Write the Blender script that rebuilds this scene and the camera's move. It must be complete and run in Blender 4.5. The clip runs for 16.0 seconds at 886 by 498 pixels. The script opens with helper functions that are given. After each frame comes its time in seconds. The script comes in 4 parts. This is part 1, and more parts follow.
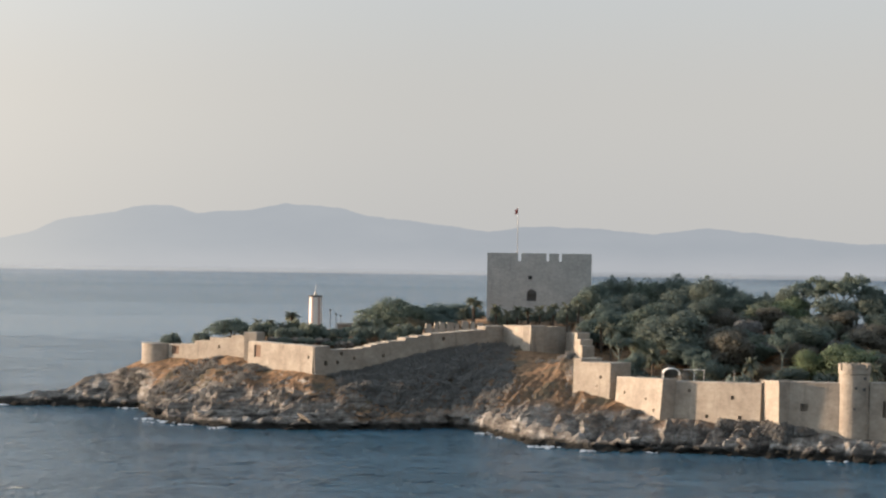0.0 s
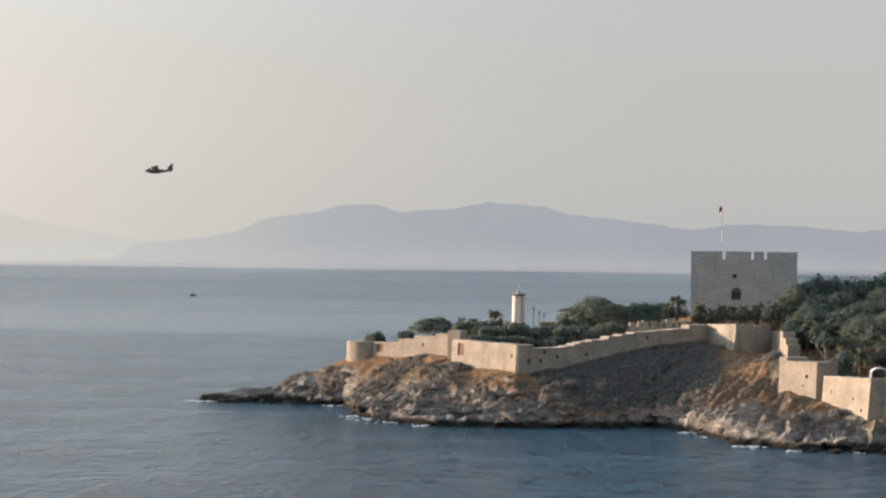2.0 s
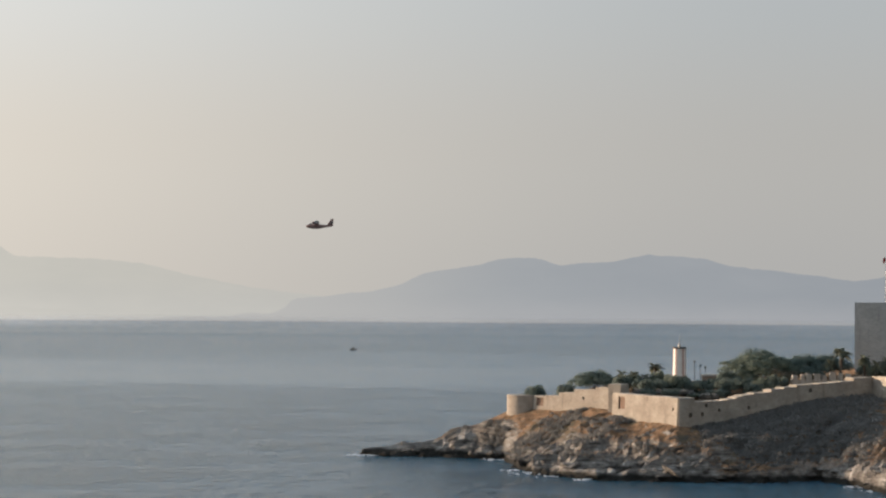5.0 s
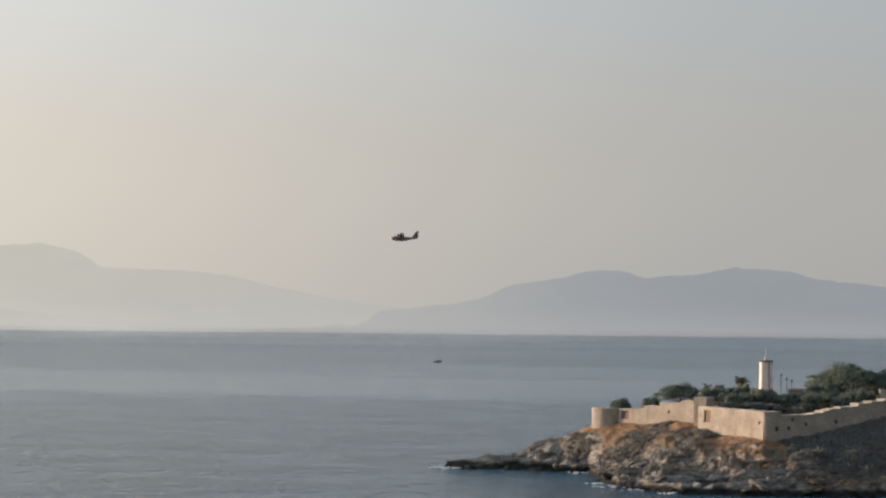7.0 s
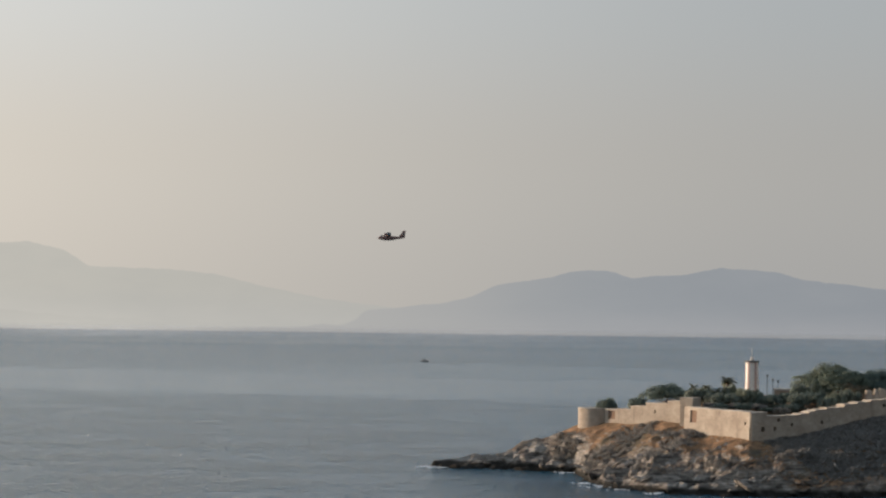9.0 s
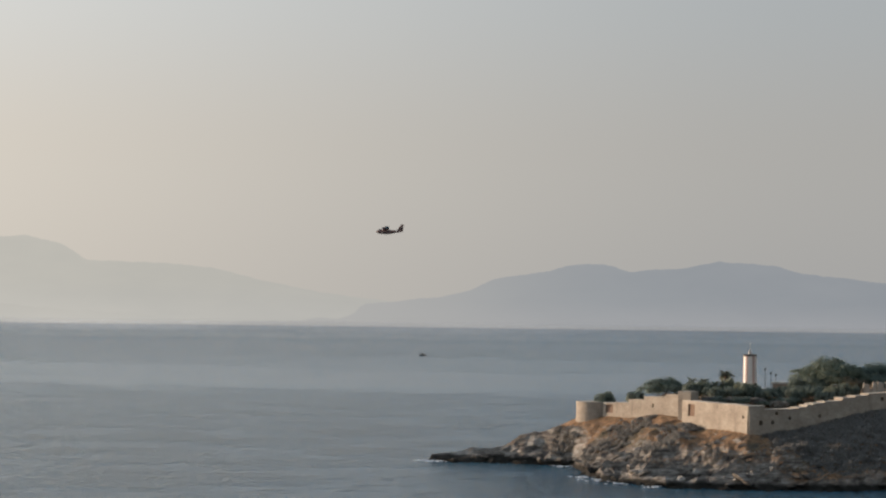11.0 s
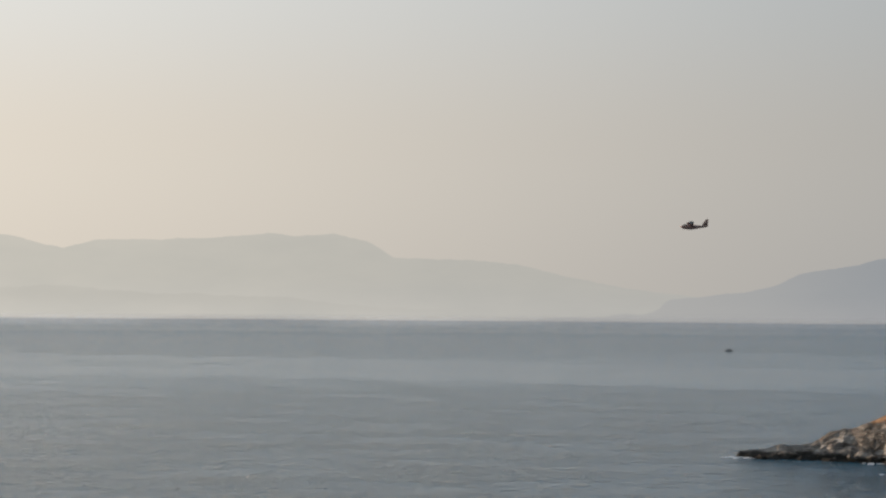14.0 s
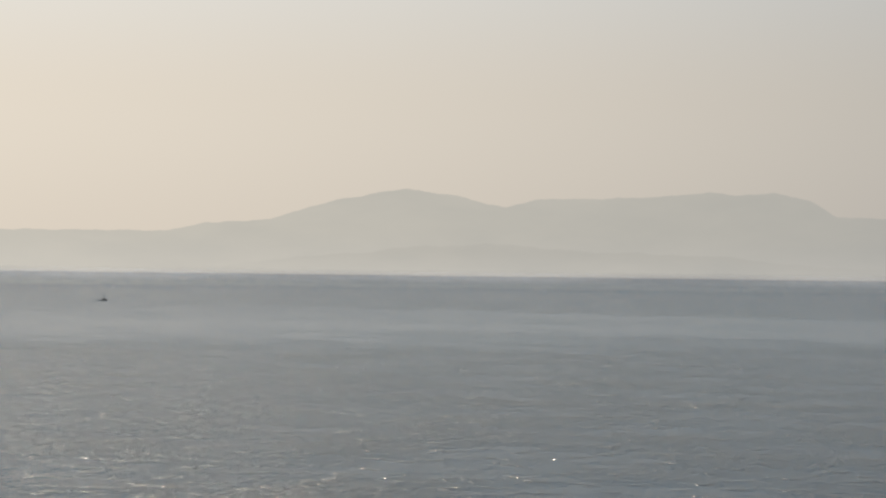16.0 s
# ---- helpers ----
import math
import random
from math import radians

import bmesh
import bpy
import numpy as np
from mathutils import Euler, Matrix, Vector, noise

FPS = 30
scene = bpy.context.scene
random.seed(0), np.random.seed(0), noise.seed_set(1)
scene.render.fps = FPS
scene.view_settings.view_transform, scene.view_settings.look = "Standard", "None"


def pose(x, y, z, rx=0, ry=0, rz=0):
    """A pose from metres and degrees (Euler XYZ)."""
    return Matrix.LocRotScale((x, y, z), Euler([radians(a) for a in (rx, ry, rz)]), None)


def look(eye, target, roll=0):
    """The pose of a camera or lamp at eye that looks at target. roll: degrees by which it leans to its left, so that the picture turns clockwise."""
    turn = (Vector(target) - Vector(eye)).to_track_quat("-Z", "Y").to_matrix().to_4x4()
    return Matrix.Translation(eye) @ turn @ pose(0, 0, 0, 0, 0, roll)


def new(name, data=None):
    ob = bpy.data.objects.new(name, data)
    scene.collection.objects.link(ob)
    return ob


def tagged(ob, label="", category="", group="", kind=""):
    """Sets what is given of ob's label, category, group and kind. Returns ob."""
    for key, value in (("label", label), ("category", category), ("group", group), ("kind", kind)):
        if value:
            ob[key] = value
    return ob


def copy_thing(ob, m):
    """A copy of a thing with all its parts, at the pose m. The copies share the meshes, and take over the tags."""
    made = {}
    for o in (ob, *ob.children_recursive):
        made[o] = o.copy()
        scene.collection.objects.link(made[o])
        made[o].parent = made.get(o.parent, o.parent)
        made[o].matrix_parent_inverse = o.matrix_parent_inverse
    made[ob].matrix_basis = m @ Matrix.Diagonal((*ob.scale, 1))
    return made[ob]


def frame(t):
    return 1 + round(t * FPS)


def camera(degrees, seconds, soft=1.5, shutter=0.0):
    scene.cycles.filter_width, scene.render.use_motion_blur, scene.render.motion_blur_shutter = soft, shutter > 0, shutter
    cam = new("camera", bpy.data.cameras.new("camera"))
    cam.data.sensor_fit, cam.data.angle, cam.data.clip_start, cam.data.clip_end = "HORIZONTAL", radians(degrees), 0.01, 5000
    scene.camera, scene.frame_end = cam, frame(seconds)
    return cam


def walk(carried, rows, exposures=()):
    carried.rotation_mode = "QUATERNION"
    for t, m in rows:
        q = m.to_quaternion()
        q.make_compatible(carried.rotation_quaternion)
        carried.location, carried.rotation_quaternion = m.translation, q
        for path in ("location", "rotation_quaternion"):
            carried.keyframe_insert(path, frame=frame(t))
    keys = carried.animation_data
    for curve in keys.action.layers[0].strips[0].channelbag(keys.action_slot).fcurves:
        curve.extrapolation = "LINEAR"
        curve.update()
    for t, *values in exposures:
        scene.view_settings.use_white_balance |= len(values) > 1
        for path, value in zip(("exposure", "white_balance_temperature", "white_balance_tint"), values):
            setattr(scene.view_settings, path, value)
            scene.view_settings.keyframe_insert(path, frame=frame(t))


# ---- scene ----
# ---------- camera: a hand-held pan from a terrace 27 m over the sea ----------
EYE = (0.0, 0.0, 27.0)
cam = camera(23.3, 16.0, soft=2.3)
# seconds, turn to the left, tilt up, lean
ROWS = (
    (0.0, 0.000, 0.356, -0.845),
    (0.5, 1.187, 0.579, -1.188),
    (1.0, 2.384, 0.527, -0.963),
    (1.5, 3.705, 0.345, -0.756),
    (2.0, 5.408, 0.244, -0.743),
    (2.5, 6.996, 0.828, -0.672),
    (3.0, 7.667, 1.007, -0.764),
    (5.5, 10.335, 1.788, -0.481),
    (6.0, 11.144, 1.877, -0.581),
    (6.5, 11.864, 1.861, -0.400),
    (7.0, 11.922, 1.938, -0.580),
    (7.5, 11.892, 1.647, -0.522),
    (8.0, 11.483, 1.712, -0.888),
    (8.5, 11.607, 1.720, -0.783),
    (9.0, 11.567, 1.930, -0.758),
    (11.5, 11.471, 1.729, -0.739),
    (12.0, 11.158, 1.733, -0.745),
    (12.5, 10.982, 1.888, -0.709),
    (13.0, 11.993, 1.809, -1.011),
    (13.5, 15.491, 1.583, -1.006),
    (14.0, 19.624, 1.580, -0.450),
    (14.5, 23.324, 0.690, -0.306),
    (15.0, 25.724, 0.577, -0.204),
    (15.5, 28.488, 0.645, -0.426),
    (16.0, 31.313, 0.386, -0.704),
)
EXPOSURES = ((0.0, 0.98), (1.5, 0.93), (3.0, 0.75), (5.5, 0.62), (9.0, 0.46), (13.0, 0.45), (14.0, 0.43), (15.0, 0.38), (16.0, 0.28))
walk(cam, [(t, pose(*EYE, 90 + tilt, lean, turn)) for t, turn, tilt, lean in ROWS], EXPOSURES)

# ---------- world and sun: low hazy sun, far to the left ----------
HAZE = 0.60        # brightness of the hazy air
SUN_AZ, SUN_EL = -77.0, 7.0        # degrees from +y (right is positive), over the horizon
sun_dir = Vector((math.sin(radians(SUN_AZ)) * math.cos(radians(SUN_EL)), math.cos(radians(SUN_AZ)) * math.cos(radians(SUN_EL)), math.sin(radians(SUN_EL))))
sun = new("sun", bpy.data.lights.new("sun", "SUN"))
sun.data.energy, sun.data.angle, sun.data.color = 4.4, radians(2.0), (1.0, 0.745, 0.53)
sun.matrix_world = look(sun_dir * 900, (0, 0, 0))

world = bpy.data.worlds.new("hazy_sky")
scene.world = world
world.use_nodes = True
wn, wl = world.node_tree.nodes, world.node_tree.links
wn.clear()


def sky_ramp(stops):
    n = wn.new("ShaderNodeValToRGB")
    n.color_ramp.interpolation = "EASE"
    el = n.color_ramp.elements
    for i, (p, c) in enumerate(stops):
        e = el[i] if i < 2 else el.new(p)
        e.position, e.color = p, (*c, 1)
    return n


coord = wn.new("ShaderNodeTexCoord")
norm = wn.new("ShaderNodeVectorMath"); norm.operation = "NORMALIZE"
wl.new(coord.outputs["Generated"], norm.inputs[0])
sep = wn.new("ShaderNodeSeparateXYZ"); wl.new(norm.outputs[0], sep.inputs[0])
dot = wn.new("ShaderNodeVectorMath"); dot.operation = "DOT_PRODUCT"
wl.new(norm.outputs[0], dot.inputs[0]); dot.inputs[1].default_value = sun_dir
toward = wn.new("ShaderNodeMapRange"); toward.interpolation_type = "SMOOTHSTEP"
toward.inputs[1].default_value, toward.inputs[2].default_value = 0.2, 1.0
wl.new(dot.outputs["Value"], toward.inputs[0])
# haze over the horizon, thinning upwards: away from the sun, and towards it
away = sky_ramp(((0.0, (0.455, 0.450, 0.440)), (0.07, (0.483, 0.475, 0.458)), (0.16, (0.475, 0.505, 0.522)), (0.30, (0.46, 0.54, 0.61)), (1.0, (0.43, 0.54, 0.68))))
near = sky_ramp(((0.0, (1.04, 0.92, 0.77)), (0.07, (1.10, 0.99, 0.84)), (0.16, (1.11, 1.09, 1.03)), (0.30, (0.70, 0.81, 0.92)), (1.0, (0.45, 0.56, 0.70))))
wl.new(sep.outputs["Z"], away.inputs[0]); wl.new(sep.outputs["Z"], near.inputs[0])
both = wn.new("ShaderNodeMix"); both.data_type = "RGBA"
wl.new(toward.outputs[0], both.inputs[0]); wl.new(away.outputs[0], both.inputs[6]); wl.new(near.outputs[0], both.inputs[7])
# the wide aureole round the hazy sun
glow = wn.new("ShaderNodeMapRange"); glow.interpolation_type = "SMOOTHSTEP"
glow.inputs[1].default_value, glow.inputs[2].default_value, glow.inputs[3].default_value, glow.inputs[4].default_value = 0.90, 1.0, 1.0, 6.0
wl.new(dot.outputs["Value"], glow.inputs[0])
lit = wn.new("ShaderNodeVectorMath"); lit.operation = "SCALE"
wl.new(both.outputs[2], lit.inputs[0]); wl.new(glow.outputs[0], lit.inputs["Scale"])
# haze scatters light forwards: the sky is dimmer on the side away from the sun
dim = wn.new("ShaderNodeMapRange"); dim.interpolation_type = "SMOOTHSTEP"
dim.inputs[1].default_value, dim.inputs[2].default_value, dim.inputs[3].default_value, dim.inputs[4].default_value = -0.85, 0.05, 0.68, 1.0
wl.new(dot.outputs["Value"], dim.inputs[0])
shone = wn.new("ShaderNodeVectorMath"); shone.operation = "SCALE"
wl.new(lit.outputs[0], shone.inputs[0]); wl.new(dim.outputs[0], shone.inputs["Scale"])
sky = wn.new("ShaderNodeTexSky"); sky.sky_type = "NISHITA"; sky.sun_disc = False
sky.sun_elevation, sky.sun_rotation, sky.dust_density = radians(SUN_EL), radians(SUN_AZ), 4.0
bg_haze, bg_sky, bg_sum = wn.new("ShaderNodeBackground"), wn.new("ShaderNodeBackground"), wn.new("ShaderNodeAddShader")
wl.new(shone.outputs[0], bg_haze.inputs[0]); wl.new(sky.outputs[0], bg_sky.inputs[0])
bg_haze.inputs[1].default_value, bg_sky.inputs[1].default_value = HAZE, 0.003
wl.new(bg_haze.outputs[0], bg_sum.inputs[0]); wl.new(bg_sky.outputs[0], bg_sum.inputs[1])
wl.new(bg_sum.outputs[0], wn.new("ShaderNodeOutputWorld").inputs[0])


# ---------- materials ----------
def material(name, rough=0.8, spec=0.3, metal=0.0):
    m = bpy.data.materials.new(name)
    m.use_nodes = True
    b = m.node_tree.nodes["Principled BSDF"]
    b.inputs["Roughness"].default_value, b.inputs["Specular IOR Level"].default_value, b.inputs["Metallic"].default_value = rough, spec, metal
    return m, m.node_tree.nodes, m.node_tree.links, b


def position(n, l, scale=(1, 1, 1)):
    g, mp = n.new("ShaderNodeNewGeometry"), n.new("ShaderNodeMapping")
    mp.inputs["Scale"].default_value = scale
    l.new(g.outputs["Position"], mp.inputs[0])
    return mp.outputs[0]


def cloud(n, l, vec, scale, detail=5.0, rough=0.6):
    t = n.new("ShaderNodeTexNoise")
    t.inputs["Scale"].default_value, t.inputs["Detail"].default_value, t.inputs["Roughness"].default_value = scale, detail, rough
    l.new(vec, t.inputs["Vector"])
    return t.outputs["Fac"]


def ramp(n, l, fac, stops):
    r = n.new("ShaderNodeValToRGB")
    el = r.color_ramp.elements
    for i, (p, c) in enumerate(stops):
        e = el[i] if i < 2 else el.new(p)
        e.position, e.color = p, (*c, 1) if len(c) == 3 else c
    l.new(fac, r.inputs[0])
    return r.outputs[0]


def mixed(n, l, fac, a, b, how="MIX"):
    m = n.new("ShaderNodeMix"); m.data_type, m.blend_type = "RGBA", how
    for v, i in ((fac, 0), (a, 6), (b, 7)):
        if isinstance(v, (int, float)):
            m.inputs[i].default_value = v
        elif isinstance(v, tuple):
            m.inputs[i].default_value = (*v, 1)
        else:
            l.new(v, m.inputs[i])
    return m.outputs[2]


def span(n, l, v, a, b, c=0.0, d=1.0):
    m = n.new("ShaderNodeMapRange"); m.interpolation_type = "SMOOTHSTEP"
    for i, x in ((1, a), (2, b), (3, c), (4, d)):
        m.inputs[i].default_value = x
    l.new(v, m.inputs[0])
    return m.outputs[0]


def math2(n, l, op, a, b):
    m = n.new("ShaderNodeMath"); m.operation = op
    for i, v in ((0, a), (1, b)):
        if isinstance(v, (int, float)):
            m.inputs[i].default_value = v
        else:
            l.new(v, m.inputs[i])
    return m.outputs[0]


def bump(n, l, b, height, strength, distance):
    x = n.new("ShaderNodeBump")
    x.inputs["Strength"].default_value, x.inputs["Distance"].default_value = strength, distance
    l.new(height, x.inputs["Height"]); l.new(x.outputs[0], b.inputs["Normal"])
    return x


def stone(name, light, dark, course=True):
    """Weathered rubble masonry: courses, patches and run-off stains."""
    m, n, l, b = material(name, 0.9, 0.15)
    p = position(n, l)
    col = ramp(n, l, cloud(n, l, p, 0.35, 4), ((0.33, dark), (0.68, light)))
    v = n.new("ShaderNodeTexVoronoi"); v.inputs["Scale"].default_value = 1.0
    l.new(position(n, l, (1.9, 1.9, 2.8)), v.inputs["Vector"])
    tone = n.new("ShaderNodeSeparateColor"); l.new(v.outputs["Color"], tone.inputs[0])
    col = mixed(n, l, 0.32, col, ramp(n, l, tone.outputs[0], ((0.0, (0.62, 0.6, 0.58)), (1.0, (1.15, 1.12, 1.08)))), "MULTIPLY")
    streak = cloud(n, l, position(n, l, (1.0, 1.0, 0.12)), 0.9, 3)
    col = mixed(n, l, span(n, l, streak, 0.56, 0.74, 0, 0.55), col, (dark[0] * 0.6, dark[1] * 0.6, dark[2] * 0.62))
    l.new(col, b.inputs["Base Color"])
    bump(n, l, b, math2(n, l, "ADD", v.outputs["Distance"], cloud(n, l, p, 3.0, 4)), 0.4, 0.1)
    return m


STONE = stone("pale_rubble_masonry", (0.41, 0.355, 0.29), (0.295, 0.25, 0.205))
STONE_KEEP = stone("grey_rubble_masonry", (0.47, 0.455, 0.43), (0.39, 0.38, 0.36))
BRICK = stone("brick_infill", (0.25, 0.165, 0.12), (0.17, 0.115, 0.085))
COPING = stone("coping_stone", (0.46, 0.41, 0.35), (0.35, 0.31, 0.265))


def terrain_material():
    m, n, l, b = material("rock_and_dry_grass", 0.95, 0.1)
    g = n.new("ShaderNodeNewGeometry")
    sp, sn = n.new("ShaderNodeSeparateXYZ"), n.new("ShaderNodeSeparateXYZ")
    l.new(g.outputs["Position"], sp.inputs[0]); l.new(g.outputs["Normal"], sn.inputs[0])
    p = position(n, l)
    strata = cloud(n, l, position(n, l, (0.5, 0.35, 1.8)), 0.9, 6, 0.65)

    def bedding(across, run, scale_across, scale_run, z):
        """Noise drawn out along the run of the beds."""
        cmb = n.new("ShaderNodeCombineXYZ")
        for i, (d, k) in enumerate(((across, scale_across), (run, scale_run), ((0, 0, 1), z))):
            dp = n.new("ShaderNodeVectorMath"); dp.operation = "DOT_PRODUCT"
            l.new(p, dp.inputs[0]); dp.inputs[1].default_value = tuple(v * k for v in d)
            l.new(dp.outputs["Value"], cmb.inputs[i])
        return cloud(n, l, cmb.outputs[0], 1.0, 5, 0.6)

    beds_west = bedding((-0.3, 0.95, 0), (0.95, 0.3, 0), 0.35, 0.07, 1.1)
    beds_east = bedding((0.93, -0.36, 0), (0.36, 0.93, 0), 0.55, 0.07, 0.35)
    beds = mixed(n, l, span(n, l, sp.outputs[0], -12, 8), beds_west, beds_east)
    tone = math2(n, l, "ADD", math2(n, l, "MULTIPLY", strata, 0.5), math2(n, l, "MULTIPLY", beds, 0.5))
    rock = ramp(n, l, tone, ((0.37, (0.05, 0.045, 0.041)), (0.44, (0.145, 0.127, 0.111)), (0.52, (0.255, 0.228, 0.198)), (0.61, (0.46, 0.425, 0.38))))
    grass = ramp(n, l, cloud(n, l, p, 0.8, 6, 0.7), ((0.3, (0.09, 0.068, 0.048)), (0.48, (0.235, 0.145, 0.085)), (0.7, (0.39, 0.24, 0.14))))
    scrub = cloud(n, l, p, 0.22, 5, 0.65)
    grass = mixed(n, l, span(n, l, scrub, 0.49, 0.62, 0, 0.8), grass, (0.115, 0.105, 0.075))
    lift = math2(n, l, "ADD", sp.outputs[2], math2(n, l, "MULTIPLY", math2(n, l, "SUBTRACT", cloud(n, l, p, 0.13, 4), 0.5), 9.0))
    # soil lies lower down in the cove
    cove = math2(n, l, "MULTIPLY", span(n, l, sp.outputs[0], -20, -13), span(n, l, sp.outputs[0], 0, 6, 1.0, 0.0))
    lift = math2(n, l, "ADD", lift, math2(n, l, "MULTIPLY", cove, 2.4))
    high = span(n, l, lift, 2.6, 5.6)
    flat = span(n, l, math2(n, l, "ADD", sn.outputs[2], math2(n, l, "MULTIPLY", math2(n, l, "SUBTRACT", strata, 0.5), 0.5)), 0.5, 0.75)
    col = mixed(n, l, math2(n, l, "MULTIPLY", high, flat), rock, grass)
    wet = span(n, l, math2(n, l, "ADD", sp.outputs[2], math2(n, l, "MULTIPLY", cloud(n, l, p, 0.5, 4), -1.2)), 0.0, 0.75, 1.0, 0.0)
    col = mixed(n, l, wet, col, (0.03, 0.028, 0.024))
    l.new(col, b.inputs["Base Color"])
    bump(n, l, b, math2(n, l, "ADD", math2(n, l, "ADD", strata, beds), cloud(n, l, p, 2.5, 5, 0.7)), 1.0, 0.5)
    return m


TERRAIN = terrain_material()


def sea_material():
    m, n, l, b = material("sea_water", 0.17, 0.5)
    b.inputs["IOR"].default_value = 1.333
    tint = cloud(n, l, position(n, l, (0.004, 0.012, 1)), 1.0, 3)
    l.new(ramp(n, l, tint, ((0.3, (0.019, 0.078, 0.130)), (0.7, (0.027, 0.094, 0.150)))), b.inputs["Base Color"])
    swell = cloud(n, l, position(n, l, (0.13, 0.1, 1)), 1.0, 2, 0.5)
    chop = cloud(n, l, position(n, l, (0.6, 0.42, 1)), 1.0, 5, 0.62)
    rip = cloud(n, l, position(n, l, (1.4, 1.6, 1)), 1.0, 2, 0.5)
    # steeper short crests here and there
    crest = span(n, l, cloud(n, l, position(n, l, (0.17, 0.30, 1)), 1.0, 3, 0.6), 0.54, 0.72, 0.0, 1.35)
    gust = span(n, l, cloud(n, l, position(n, l, (0.03, 0.04, 1)), 1.0, 3, 0.55), 0.35, 0.7, 0.8, 2.5)
    h = math2(n, l, "ADD", math2(n, l, "MULTIPLY", swell, 0.9), math2(n, l, "MULTIPLY", chop, gust))
    h = math2(n, l, "ADD", h, math2(n, l, "MULTIPLY", rip, 0.16))
    h = math2(n, l, "ADD", h, crest)
    x = bump(n, l, b, h, 1.0, 1.0)
    # wind roughens the open water in long streaks; a slick lies between it and the shore
    paws = cloud(n, l, position(n, l, (0.0016, 0.0045, 1)), 1.0, 3, 0.5)
    g, far = n.new("ShaderNodeNewGeometry"), n.new("ShaderNodeVectorMath")
    far.operation = "LENGTH"
    l.new(g.outputs["Position"], far.inputs[0])
    reach = math2(n, l, "ADD", far.outputs["Value"], math2(n, l, "MULTIPLY", math2(n, l, "SUBTRACT", paws, 0.5), 700.0))
    open_sea = span(n, l, reach, 900, 1500)
    inshore = span(n, l, reach, 560, 860, 1.0, 0.0)
    wind = math2(n, l, "ADD", math2(n, l, "MULTIPLY", open_sea, 0.75), math2(n, l, "MULTIPLY", inshore, 0.9))
    l.new(math2(n, l, "ADD", math2(n, l, "MULTIPLY", wind, span(n, l, paws, 0.3, 0.7, 0.8, 1.15)), 0.35), x.inputs["Strength"])
    return m


SEA = sea_material()


def foliage(name, light, dark, hue=0.0):
    m, n, l, b = material(name, 0.75, 0.2)
    g, o = n.new("ShaderNodeNewGeometry"), n.new("ShaderNodeObjectInfo")
    c = ramp(n, l, g.outputs["Random Per Island"], ((0.0, dark), (1.0, light)))
    c = mixed(n, l, 0.6, c, ramp(n, l, o.outputs["Random"], ((0.0, (0.75, 0.8, 0.8)), (0.5, (1, 1, 1)), (1.0, (1.3, 1.15, 0.9)))), "MULTIPLY")
    l.new(c, b.inputs["Base Color"])
    tr, mx = n.new("ShaderNodeBsdfTranslucent"), n.new("ShaderNodeMixShader")
    l.new(c, tr.inputs[0]); mx.inputs[0].default_value = 0.5
    l.new(b.outputs[0], mx.inputs[1]); l.new(tr.outputs[0], mx.inputs[2])
    l.new(mx.outputs[0], n["Material Output"].inputs[0])
    return m


PINE = foliage("pine_needles", (0.17, 0.215, 0.185), (0.12, 0.155, 0.14))
OLIVE = foliage("brownish_leaves", (0.225, 0.205, 0.165), (0.145, 0.14, 0.12))
FRESH = foliage("fresh_leaves", (0.20, 0.25, 0.15), (0.13, 0.17, 0.11))
LEAF = foliage("evergreen_leaves", (0.20, 0.23, 0.19), (0.135, 0.165, 0.145))
PALM = foliage("palm_fronds", (0.19, 0.205, 0.155), (0.12, 0.13, 0.105))
SCRUB = foliage("dry_scrub", (0.26, 0.25, 0.235), (0.18, 0.176, 0.17))


def plain(name, colour, rough=0.6, var=0.25, scale=2.0, metal=0.0):
    m, n, l, b = material(name, rough, 0.4, metal)
    f = cloud(n, l, position(n, l), scale, 5)
    l.new(ramp(n, l, f, ((0.3, tuple(c * (1 - var) for c in colour)), (0.7, colour))), b.inputs["Base Color"])
    return m


BARK = plain("bark", (0.13, 0.10, 0.075), 0.9, 0.4, 4)
PALE_BARK = plain("pale_bark", (0.28, 0.30, 0.25), 0.9, 0.4, 3)
WHITE = plain("weathered_white_paint", (0.78, 0.75, 0.70), 0.6, 0.15, 0.8)
RED_FADED = plain("faded_red_paint", (0.50, 0.36, 0.32), 0.6, 0.2, 0.8)
DARK = plain("dark_metal", (0.09, 0.085, 0.08), 0.5, 0.2)
PLANE_GREY = plain("aircraft_red_paint", (0.28, 0.16, 0.13), 0.45, 0.15, 0.2)
PLANE_PALE = plain("aircraft_pale_paint", (0.5, 0.46, 0.42), 0.45, 0.15, 0.2)
FLAG_RED = plain("red_flag_cloth", (0.45, 0.06, 0.05), 0.8, 0.2)
FOAM = plain("sea_foam", (0.66, 0.69, 0.71), 0.9, 0.25, 1.5)
GLASS_DARK = plain("dark_window", (0.03, 0.035, 0.04), 0.15, 0.2)
BOAT_HULL = plain("boat_hull_paint", (0.16, 0.13, 0.11), 0.5, 0.3, 1.0)


